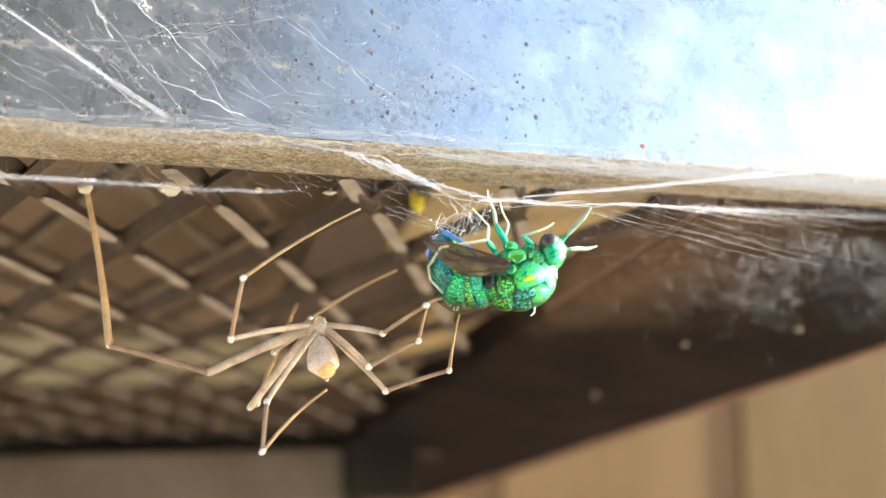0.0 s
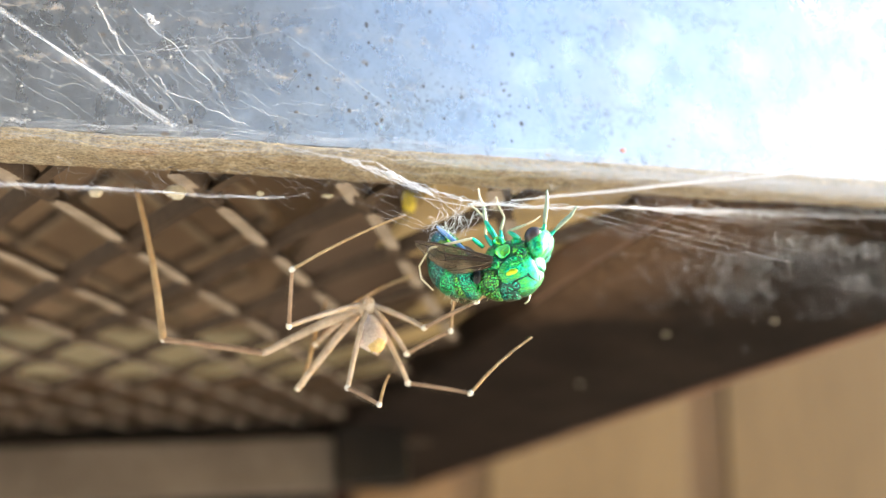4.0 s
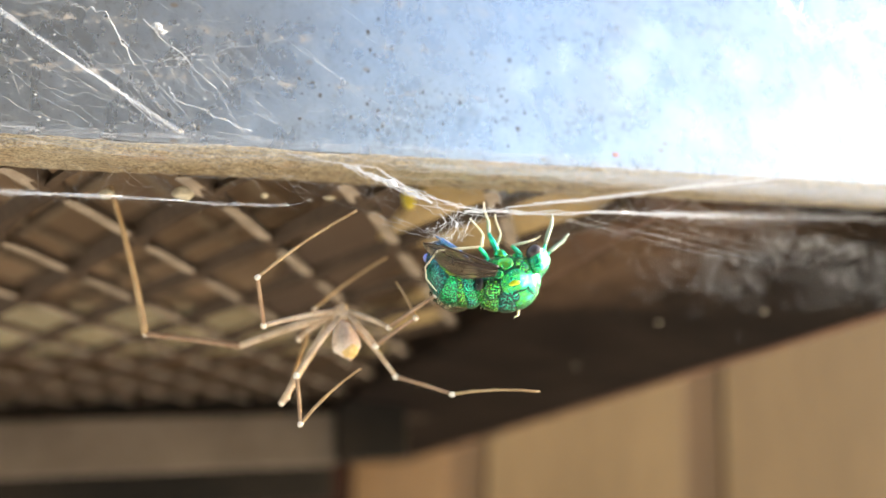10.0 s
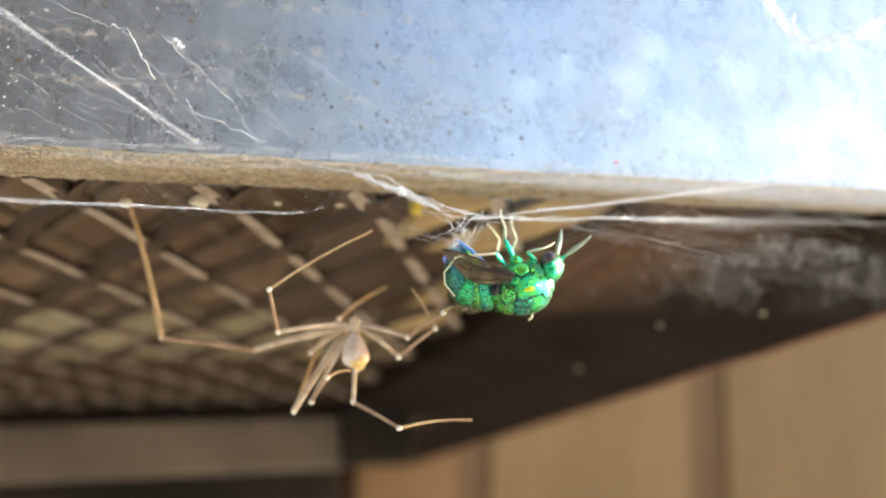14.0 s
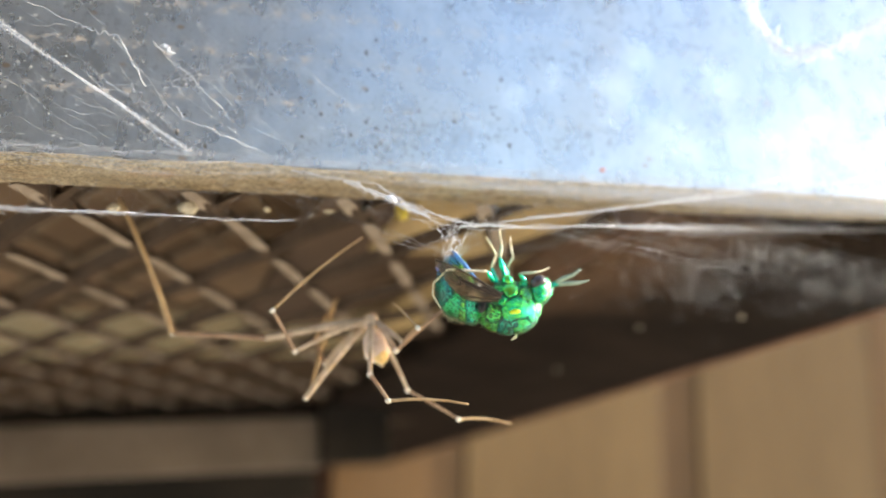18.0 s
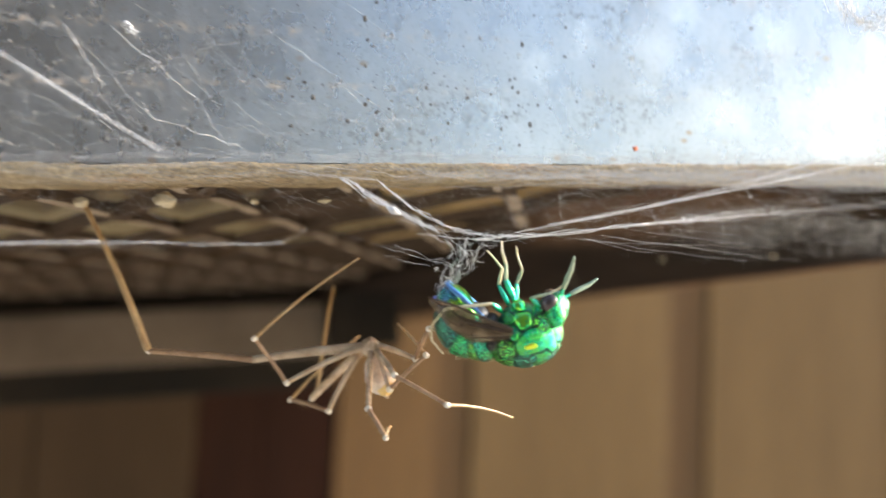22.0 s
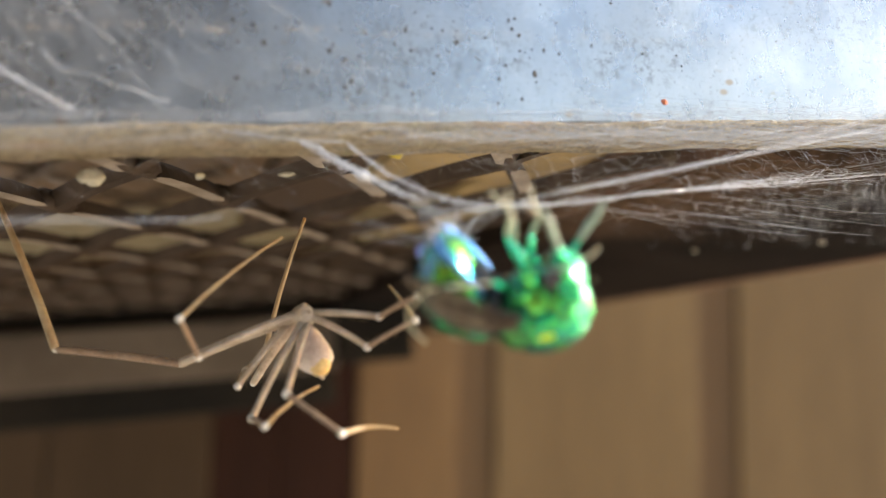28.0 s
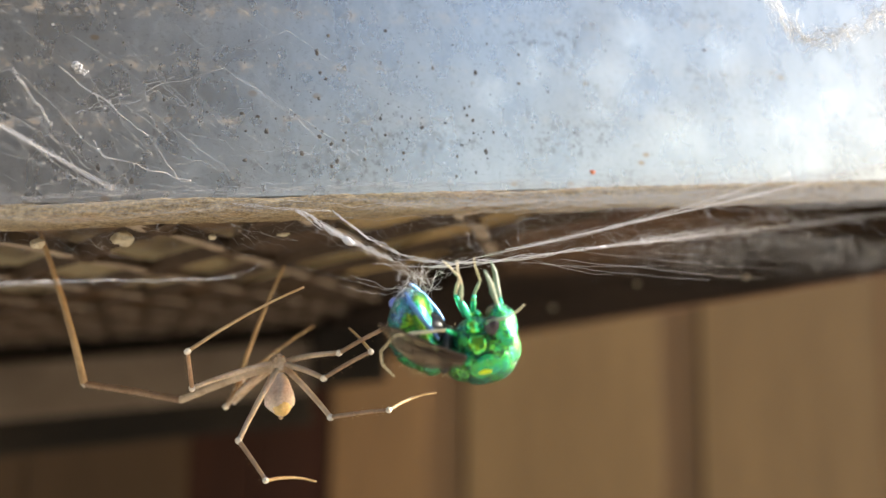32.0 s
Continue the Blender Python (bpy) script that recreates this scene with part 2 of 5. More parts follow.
# Darker copy of the board's brown, with shade put into the colour.
SHADEBOARD = worn("shaded_brown_board", (0.060, 0.036, 0.022), (0.135, 0.085, 0.050), 9, 0.8, 0.0, 0.4)
GREYBAR = worn("grey_rail", (0.082, 0.064, 0.048), (0.165, 0.132, 0.103), 6, 0.6, specular=0.3)
PALEBOARD = worn("pale_board", (0.42, 0.385, 0.27), (0.58, 0.535, 0.385), 12, 0.8)
# Dark rust tone that also carries the shade of flanks and bonds.
SHADERUST = worn("shaded_rust_strand", (0.038, 0.025, 0.016), (0.082, 0.055, 0.035), 2, 0.7, 0.0, 0.5, specular=0.2)
BLACK = worn("near_black", (0.008, 0.007, 0.006), (0.022, 0.017, 0.013), 8, 0.7, specular=0.15)
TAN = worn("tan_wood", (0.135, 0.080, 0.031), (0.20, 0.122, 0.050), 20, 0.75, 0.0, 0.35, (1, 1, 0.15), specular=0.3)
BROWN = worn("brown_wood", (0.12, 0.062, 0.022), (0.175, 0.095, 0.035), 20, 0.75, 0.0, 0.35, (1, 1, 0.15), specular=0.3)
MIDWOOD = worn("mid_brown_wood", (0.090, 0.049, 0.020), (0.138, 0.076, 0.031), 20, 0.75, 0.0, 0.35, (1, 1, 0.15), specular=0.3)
# Wood tones for the wall's shaded left part; the shade is in the colour.
DIM = worn("shaded_brown_wood", (0.040, 0.024, 0.012), (0.066, 0.039, 0.019), 20, 0.8, 0.0, 0.35, (1, 1, 0.15), specular=0.15)
DARKWOOD = worn("shaded_red_wood", (0.016, 0.006, 0.003), (0.040, 0.014, 0.007), 20, 0.8, 0.0, 0.35, (1, 1, 0.15), specular=0.12)
GROUND = worn("bounce_ground", (0.55, 0.47, 0.36), (0.72, 0.63, 0.50), 120, 0.85)
DARKWALL = worn("reflected_wall", (0.098, 0.088, 0.076), (0.185, 0.165, 0.142), 80, 0.9)

# ---- building helpers: meshes are written in millimetres ----


def finish(bm, name, mat, smooth=False):
    bmesh.ops.scale(bm, vec=(MM, MM, MM), verts=bm.verts)
    me = bpy.data.meshes.new(name)
    bm.to_mesh(me)
    bm.free()
    me.materials.append(mat)
    if smooth:
        for p in me.polygons:
            p.use_smooth = True
    return me


def part(name, bm, mat, parent=None, label="", smooth=False):
    ob = new(name, finish(bm, name, mat, smooth))
    ob.parent = parent
    return tagged(ob, label)


def thing(name, at, label, category, group="", kind=""):
    ob = new(name)
    ob.location = Vector(at) * MM
    ob.empty_display_size = 0.002
    return tagged(ob, label, category, group, kind)


def box(x0, x1, y0, y1, z0, z1, bevel=0.0):
    bm = bmesh.new()
    bmesh.ops.create_cube(bm, size=1.0)
    for v in bm.verts:
        v.co = Vector(((x0 + x1) / 2 + v.co.x * (x1 - x0), (y0 + y1) / 2 + v.co.y * (y1 - y0), (z0 + z1) / 2 + v.co.z * (z1 - z0)))
    if bevel:
        bmesh.ops.bevel(bm, geom=bm.edges[:], offset=bevel, segments=2, profile=0.5, affect="EDGES")
    return bm


def extrude_profile(profile, x0, x1, steps=1, wobble=0.0):
    """A closed profile of (y, z) drawn along x."""
    bm = bmesh.new()
    rings = []
    for i in range(steps + 1):
        x = x0 + (x1 - x0) * i / steps
        rings.append([bm.verts.new((x, y, z + wobble * (noise.noise((x * 0.15, y * 0.4, z * 0.4)) + 0.5 * noise.noise((x * 0.9, y, z)) + 0.35 * noise.noise((x * 2.3, y * 2.0, z * 2.0))))) for y, z in profile])
    n = len(profile)
    for a, b in zip(rings, rings[1:]):
        for j in range(n):
            bm.faces.new((a[j], a[(j + 1) % n], b[(j + 1) % n], b[j]))
    bm.faces.new(rings[0][::-1]), bm.faces.new(rings[-1])
    bmesh.ops.recalc_face_normals(bm, faces=bm.faces)
    return bm


# ---- the iron frame: front bar, mesh panel, side and far rails ----
TOP = 24.3
front = thing("front_bar", (0, 0, 0), "galvanised steel front bar with a rusty lower edge", "metal bar", kind="structure")
part("bar_face", extrude_profile([(0, -0.7), (0, TOP - 1), (0.3, TOP - 0.3), (1, TOP), (4.5, TOP), (4.5, -0.7)], -130, 190), ZINC, front)
lip = [(0.02, -0.72), (-0.2, -0.85), (-0.32, -1.05), (-0.36, -1.3), (-0.28, -1.55), (-0.05, -1.75), (0.4, -1.86), (1.2, -1.95), (3.6, -1.95), (4.4, -1.7), (4.5, -0.72)]
part("rusty_lip", extrude_profile(lip, -130, 190, 1100, 0.2), RUST, front, "rusty brown rounded lower lip", True)

side = thing("side_rail", (0, 0, 0), "wide dark brown iron side rail hung with cobwebs", "metal rail", kind="structure")
bm = bmesh.new()
rings = []
for y in (4.6, 40, 80, 120, 160, 235, 320, 405):
    x1 = 88.8 + 0.09 * y
    rings.append([bm.verts.new(p) for p in ((47.5, y, 4), (47.5, y, -1.6), (49.5, y, -2.6), (68, y, -5.2), (x1 - 2.0, y, -7.4), (x1, y, -6.6), (x1 + 1, y, 4))])
for a, b in zip(rings, rings[1:]):
    for j in range(7):
        bm.faces.new((a[j], a[(j + 1) % 7], b[(j + 1) % 7], b[j]))
bm.faces.new(rings[0][::-1]), bm.faces.new(rings[-1])
bmesh.ops.recalc_face_normals(bm, faces=bm.faces)
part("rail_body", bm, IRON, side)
bm = bmesh.new()
rings = []
for k in range(61):
    y = 4.6 + 400.4 * k / 60
    x1 = 88.8 + 0.09 * y + 0.5 * noise.noise((y * 0.06, 0, 0)) + 0.25 * noise.noise((y * 0.5, 3, 0))
    rings.append([bm.verts.new((x1 + a, y, z)) for a, z in ((-2.4, -7.5), (-0.4, -7.75), (0.9, -7.2), (1.3, -6.0), (0.6, -5.0), (-1.6, -6.4))])
for a, b in zip(rings, rings[1:]):
    for j in range(6):
        bm.faces.new((a[j], a[(j + 1) % 6], b[(j + 1) % 6], b[j]))
bm.faces.new(rings[0][::-1]), bm.faces.new(rings[-1])
bmesh.ops.recalc_face_normals(bm, faces=bm.faces)
part("rusty_rim", bm, RIM, side, "rusty red-brown outer rim", True)

far = thing("far_rail", (0, 0, 0), "dusty grey iron rail behind the mesh panel", "metal rail", kind="structure")
# Near-black boxes make the dark bands above, below and beside the grey flange.
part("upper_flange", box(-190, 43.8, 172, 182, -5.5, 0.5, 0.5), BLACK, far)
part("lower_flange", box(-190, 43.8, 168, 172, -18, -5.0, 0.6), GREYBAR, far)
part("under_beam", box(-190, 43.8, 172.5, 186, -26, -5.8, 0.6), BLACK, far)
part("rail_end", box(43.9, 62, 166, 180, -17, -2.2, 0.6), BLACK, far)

tagged(part("board_above", box(-190, 130, 4.7, 235, 25, 31, 0.5), BOARD), "golden-brown board above the mesh panel", "board", kind="structure")
tagged(part("gold_board", box(25.0, 46.8, 5.0, 40.0, 3.0, 4.2, 0.2), GOLDBOARD), "golden-tan board close above the mesh panel", "board", kind="structure")
tagged(part("gold_board_end", box(38.0, 46.8, 40.1, 96.0, 3.0, 4.2, 0.2), GOLDBOARD), "golden-tan board end above the mesh panel", "board", kind="structure")
tagged(part("edging", box(46.9, 47.4, 6.0, 46.0, -1.4, 2.9, 0.1), REDBOARD), "red-brown edging along the side rail", "board", kind="structure")
tagged(part("brown_board", box(19.0, 37.9, 4.8, 120, 9.2, 12.0, 0.3), SHADEBOARD), "brown board close above the mesh panel, shade put into its colour", "board", kind="structure")
tagged(part("back_board", box(-190, 98, 183, 189, 13.1, 24.9, 0.3), PALEBOARD), "pale greenish-tan board behind the far rail", "board", kind="structure")
# Added strip: its dark colour dims low views through the mesh.
tagged(part("lower_back_board", box(-190, 98, 182.8, 189, -5.5, 13, 0.3), SHADEBOARD), "added board below the pale one, shade put into its colour", "board", kind="structure")

# ---- the planked wall behind ----
wall = thing("plank_wall", (0, 420, -200), "tan and brown vertical planks of a wooden wall", "wall", kind="structure")
# Planks step darker to the left, which puts the wall's shade into their colours.
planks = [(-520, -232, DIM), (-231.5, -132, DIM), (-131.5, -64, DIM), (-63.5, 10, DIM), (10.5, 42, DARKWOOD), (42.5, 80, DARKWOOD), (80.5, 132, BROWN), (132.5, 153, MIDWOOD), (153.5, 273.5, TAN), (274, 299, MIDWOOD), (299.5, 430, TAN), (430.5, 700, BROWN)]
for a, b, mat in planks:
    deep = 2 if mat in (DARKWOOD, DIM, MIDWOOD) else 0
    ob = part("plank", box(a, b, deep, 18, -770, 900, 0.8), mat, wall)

part("backing", box(-560, 740, 18.5, 30, -770, 880), DARKWOOD, wall)
wall.rotation_euler = (0, radians(6.0), 0)

# ---- what closes the place: unseen, added for bounce light and reflection ----
# Unseen ground, kept pale to throw light up under the frame.
tagged(part("ground", box(-6000, 6000, -6000, 6000, -1000, -950), GROUND), "unseen pale warm ground that bounces sunlight", "ground", kind="structure")
# Unseen wall, added for the dark left part of the bar's reflection.
tagged(part("wall_behind", box(-5000, 430, -2000, -1900, -950, 4200), DARKWALL), "unseen dark wall behind the camera, mirrored in the bar", "wall", kind="structure")

# ---- expanded-metal panel: nodes 13.6 mm apart in a row, rows 14.75 mm apart ----
NODE_X, NODE_Y, PITCH, ROW = -10.4, 12.0, 13.6, 14.75


def tube(bm, points, radii, sides=5):
    """A tube through points, into bm."""
    points = [Vector(p) for p in points]
    rings, n = [], len(points)
    for i, p in enumerate(points):
        way = (points[min(i + 1, n - 1)] - points[max(i - 1, 0)]).normalized()
        a = way.orthogonal().normalized()
        b = way.cross(a)
        r = radii[i] if isinstance(radii, (list, tuple)) else radii
        rings.append([bm.verts.new(p + (a * math.cos(k * 2 * math.pi / sides) + b * math.sin(k * 2 * math.pi / sides)) * r) for k in range(sides)])
    for r0, r1 in zip(rings, rings[1:]):
        best = min(range(sides), key=lambda s: sum((r0[k].co - r1[(k + s) % sides].co).length for k in range(sides)))
        for k in range(sides):
            bm.faces.new((r0[k], r0[(k + 1) % sides], r1[(k + 1 + best) % sides], r1[(k + best) % sides]))
    bm.faces.new(rings[0][::-1]), bm.faces.new(rings[-1])


def strand_mesh(name, dx, dy, mat, wide=1.7, tall=2.0):
    """A slit-and-stretched strand from the origin to (dx, dy), standing on edge and leaning, with a bond at each end."""
    bm = bmesh.new()
    length = math.hypot(dx, dy)
    side = Vector((-dy, dx, 0)) / length
    rings = []
    for u, s in ((0.13, 0.5), (0.19, 0.95), (0.4, 1.0), (0.6, 1.0), (0.81, 0.95), (0.87, 0.5)) if mat is STEEL else ((-0.02, 0.9), (0.15, 1.0), (0.4, 0.9), (0.6, 0.9), (0.85, 1.0), (1.02, 0.9)):
        c = Vector((dx * u, dy * u, 0.2 * math.sin(u * 3.1)))
        w, h = side * wide * s / 2, Vector((0, 0, tall / 2))
        lean = side * 0.3
        rings.append([bm.verts.new(c + p) for p in (-w - h - lean, w * 0.8 - h - lean, w + h * 0.9 + lean, -w * 0.9 + h + lean)])
    for a, b in zip(rings, rings[1:]):
        for j in range(4):
            bm.faces.new((a[j], a[(j + 1) % 4], b[(j + 1) % 4], b[j]))
    bm.faces.new(rings[0][::-1]), bm.faces.new(rings[-1])
    bmesh.ops.recalc_face_normals(bm, faces=bm.faces)
    # Pale undersides, dark flanks and left strands: light and shade put into the colours.
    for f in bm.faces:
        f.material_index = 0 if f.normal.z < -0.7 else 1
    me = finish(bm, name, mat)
    me.materials.append(SHADERUST)
    return me


def mesh_panel(thing_name, z, shift, label, mat, x_from, rows, columns, limit=46.0):
    panel = thing(thing_name, (0, 0, z), label, "metal mesh", kind="structure")
    right, left = strand_mesh("strand_right", PITCH / 2, ROW, mat, 1.55, 1.3), strand_mesh("strand_left", -PITCH / 2, ROW, SHADERUST if mat is STEEL else mat, 1.2, 1.2)
    short_right, short_left = strand_mesh("strand_short", -PITCH / 4 * 0.9, -ROW / 2 * 0.9, mat, 1.55, 1.3), strand_mesh("strand_short", PITCH / 4 * 0.9, -ROW / 2 * 0.9, SHADERUST, 1.1, 1.2)
    bond = bmesh.new()
    tube(bond, [(-1.15, -2.5, 0), (-0.5, -1.0, 0.2), (0.5, 1.0, 0.2), (1.15, 2.5, 0)], [0.6, 1.0, 1.0, 0.6], 6)
    bond_mesh = finish(bond, "bond", SHADERUST, True)
    for j in range(rows):
        for i in range(columns):
            x, y = x_from + PITCH * i + (PITCH / 2 if j % 2 else 0) + shift[0], NODE_Y + ROW * j + shift[1]
            if x < limit - 2:
                ob = new("bond", bond_mesh)
                ob.parent, ob.location = panel, (x * MM, y * MM, 0)
            for me, dx in ((right, PITCH / 2), (left, -PITCH / 2)):
                if max(x, x + dx) < limit:
                    ob = new("strand", me)
                    ob.parent, ob.location = panel, (x * MM, y * MM, 0)
            if j == 0 and x < limit - 4:
                for me in (short_right, short_left):
                    ob = new("strand", me)
                    ob.parent, ob.location = panel, (x * MM, y * MM, 0)
    return panel


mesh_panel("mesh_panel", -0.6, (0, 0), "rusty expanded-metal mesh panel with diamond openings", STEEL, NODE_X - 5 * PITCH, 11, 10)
TANWIRE = worn("tan_strand", (0.14, 0.10, 0.062), (0.25, 0.185, 0.115), 2, 0.6)
mesh_panel("inner_mesh_panel", 15.0, (5.0, 6.0), "second expanded-metal mesh panel in the shade above", TANWIRE, NODE_X - 4 * PITCH, 8, 8, 18.0)


def crumb(name, at, size, mat, label, seed):
    """An uneven lump of dirt."""
    bm = bmesh.new()
    bmesh.ops.create_icosphere(bm, subdivisions=3 if max(size) > 0.25 else 2, radius=1.0)
    for v in bm.verts:
        n = 1 + 0.45 * noise.noise(v.co * 1.6 + Vector((seed * 7, 0, 0))) + 0.15 * noise.noise(v.co * 5 + Vector((seed, 3, 0)))
        v.co = Vector((v.co.x * size[0], v.co.y * size[1], v.co.z * size[2])) * n
    ob = part(name, bm, mat, None, "", True)
    ob.location = Vector(at) * MM
    return tagged(ob, label, "debris", "crumbs on the frame")


DUST = worn("pale_dirt", (0.32, 0.27, 0.18), (0.62, 0.56, 0.42), 0.5, 0.9)
PIT = worn("pit_brown", (0.035, 0.035, 0.038), (0.13, 0.115, 0.10), 0.2, 0.7)
YELLOW = worn("yellow_flake", (0.70, 0.50, 0.03), (0.88, 0.68, 0.07), 1.0, 0.6)
crumb("dirt_crumb", (0.5, 7.6, -2.2), (0.75, 0.5, 0.55), DUST, "pale crumb of dirt stuck under the rusty lip", 1)
crumb("dirt_crumb", (-5.6, 8.6, -2.2), (0.55, 0.45, 0.4), DUST, "pale crumb of dirt on the mesh beside the lip", 2)
crumb("dirt_crumb", (7.0, 6.0, -2.6), (0.3, 0.25, 0.2), DUST, "small pale crumb of dirt under the lip", 3)
crumb("dirt_crumb", (12.4, 5.6, -2.7), (0.45, 0.2, 0.15), DUST, "small pale crumb of dirt under the lip", 4)
FLAKE = (23.2, 18.6, 2.0)
crumb("yellow_flake", FLAKE, (0.75, 0.3, 1.05), YELLOW, "bright yellow flake hanging from the mesh", 5)
crumb("rust_spot", (37.0, 0.05, 0.56), (0.28, 0.12, 0.24), material("red_rust", (0.5, 0.14, 0.06), 0.8), "small red rust spot on the galvanised bar", 6)
for x, y, z, r in ((72.5, 86.6, -5.6, 0.45), (67.3, 47.3, -5.2, 0.35), (75.8, 34.7, -6.1, 0.4)):
    crumb("dirt_crumb", (x, y, z), (r, r * 0.7, r * 0.6), DUST, "pale crumb of dirt stuck under the dark side rail", int(x))
pit_at = random.Random(3)
pit_shapes = []
for n in range(6):
    bm = bmesh.new()
    bmesh.ops.create_icosphere(bm, subdivisions=2, radius=1.0)
    for v in bm.verts:
        v.co *= 1 + 0.5 * noise.noise(v.co * 1.7 + Vector((n * 5, 0, 0)))
    pit_shapes.append(finish(bm, "pit", PIT, True))
for n in range(260):
    x, z = pit_at.gauss(19, 9.5), abs(pit_at.gauss(4.5, 3.8)) + 0.3
    r = pit_at.choice((0.03, 0.04, 0.04, 0.05, 0.05, 0.06, 0.07, 0.08, 0.1, 0.13, 0.18))
    ob = new("pit", pit_shapes[n % 6])
    ob.parent, ob.location = front, (x * MM, 0.00002, z * MM)
    ob.scale = (r, 0.04, r * pit_at.uniform(0.8, 1.7))

# ---- silk ----


def silk(name, alpha):
    m = material(name, (0.74, 0.75, 0.78), 0.45)
    bsdf(m).inputs["Alpha"].default_value = alpha
    bsdf(m).inputs["Subsurface Weight"].default_value = 0.0
    return m


SILK, FAINT, OLDSILK = silk("silk", 0.62), silk("faint_silk", 0.32), silk("old_silk", 0.3)
rnd = random.Random(7)


def thread(bm, a, b, radius, sag=0.0, wobble=0.0, steps=12, sides=4):
    a, b = Vector(a), Vector(b)
    seed = rnd.uniform(0, 100)
    pts = []
    for i in range(steps + 1):
        u = i / steps
        p = a.lerp(b, u)
        p.z -= sag * 4 * u * (1 - u)
        ease = min(1.0, 6 * u, 6 * (1 - u))
        p += wobble * ease * Vector((0, noise.noise((seed, u * 5, 0)), noise.noise((seed, u * 5, 9)) + 0.4 * noise.noise((seed, u * 17, 5))))
        pts.append(p)
    tube(bm, pts, radius, sides)


def strands(name, lines, radius, mat, label, category="cobweb", parent=None, sides=4):
    if parent:
        for a, b, *more in lines:
            r, sag, wobble = (more + [radius, 0.0, 0.15][len(more):])[:3]
            bm = bmesh.new()
            if r < 0.025:
                thread(bm, a, b, r, sag, wobble, 14, sides)
            else:
                for k in range(7):
                    u, v = [Vector([rnd.gauss(0, r * 0.8) for _ in range(3)]) for _ in range(2)]
                    thread(bm, Vector(a) + u, Vector(b) + v, r * rnd.uniform(0.16, 0.4), sag, wobble * 0.6 + r * 3, 22, 4)
                way = Vector(b) - Vector(a)
                for k in range(int(way.length * 2.2)):
                    p = Vector(a) + way * rnd.random() + Vector([rnd.gauss(0, r) for _ in range(3)])
                    p.z -= sag * 0.7
                    q = p + way.normalized() * rnd.uniform(0.3, 1.6) + Vector([rnd.gauss(0, 0.25) for _ in range(3)])
                    thread(bm, p, q, 0.006, 0.0, 0.3, 5, 3)
            part(name, bm, mat, parent, "", True)
        return parent
    bm = bmesh.new()
    for a, b, *more in lines:
        r, sag, wobble = (more + [radius, 0.0, 0.15][len(more):])[:3]
        thread(bm, a, b, r, sag, wobble, 14, sides)
    ob = part(name, bm, mat, parent, label if parent else "", True)
    return ob if parent else tagged(ob, label, category)


web = thing("hanging_web", (0, 0, 0), "white silk threads hung from the rusty lip", "spider web")
strands("anchor_strand", [((-30, -1.4, 20.5), (0, -0.15, 0), 0.07, 0.2, 0.2), ((-28, -2.2, 18), (0.3, -0.2, 0.1), 0.03, 0.3, 0.3)], 0.1, OLDSILK, "", parent=web)
strands("left_strand", [((-40, -3.2, -5.0), (0, -4.3, -6.7), 0.045, 0.2, 0.25), ((0, -4.3, -6.7), (7.4, -5.2, -6.95), 0.05, 0.1, 0.12), ((7.4, -5.2, -6.95), (9.4, -3.6, -5.9), 0.009, 0.1, 0.1), ((-30, -3.0, -5.3), (-4, -4.2, -6.5), 0.05, 0.4, 0.3), ((11.0, -4.0, -6.2), (16.0, -4.6, -7.6), 0.008, 0.1, 0.2)], 0.08, OLDSILK, "", parent=web)
strands("bridge_strand", [((12.6, -0.3, -1.9), (15.0, -5.2, -4.9), 0.085, 0.0, 0.15), ((15.0, -5.2, -4.9), (17.9, -5.8, -6.5), 0.08, 0.0, 0.1), ((15.2, -0.4, -2.0), (18.9, -5.2, -6.1), 0.045, 0.3, 0.3), ((18.9, -5.2, -6.1), (24.0, -5.6, -6.9), 0.05, 0.25, 0.2), ((13.0, -0.3, -1.9), (17.6, -5.5, -6.3), 0.03, 0.1, 0.3), ((17.0, -5.4, -6.0), (20.4, -5.2, -8.2), 0.02, -0.3, 0.4), ((8.0, -0.4, -1.2), (15.0, -0.5, -2.0), 0.03, 0.1, 0.3), ((11.0, -0.5, -1.0), (22.0, -0.6, -2.0), 0.02, 0.1, 0.4)], 0.08, SILK, "", parent=web)
bm = bmesh.new()
tube(bm, [(14.7, -5.1, -4.7), (15.0, -5.3, -4.95), (15.4, -5.4, -5.2)], [0.12, 0.3, 0.12], 6)
part("bead", bm, SILK, web, "", True)
right_lines, haze_lines = [], []
ROPE = Vector((35.3, -4.0, -6.0))
right_lines.append(((20.6, -5.8, -7.1), ROPE, 0.075, 0.1, 0.2))
right_lines.append(((24.0, -5.6, -6.6), (88, -1.5, 4.6), 0.055, 0.3, 0.2))
right_lines.append(((26.4, -5.5, -6.1), (54, -3.0, -0.5), 0.03, 0.5, 0.35))
right_lines.append(((16.5, -5.6, -6.6), (30, -4.4, -6.4), 0.02, 0.5, 0.2))
right_lines.append(((15.5, -5.4, -5.6), (26, -5.0, -6.9), 0.015, 0.4, 0.2))
fan = []
for k in range(11):
    a = Vector((20.6, -5.8, -7.1)).lerp(ROPE, rnd.uniform(0.72, 1.25))
    b = Vector((rnd.uniform(66, 86), rnd.uniform(1, 11), rnd.uniform(-3.8, -1.2)))
    fan.append((a, b))
    haze_lines.append((a, b, rnd.choice((0.008, 0.010, 0.014, 0.018, 0.026)), rnd.uniform(0.0, 0.4), 0.3))
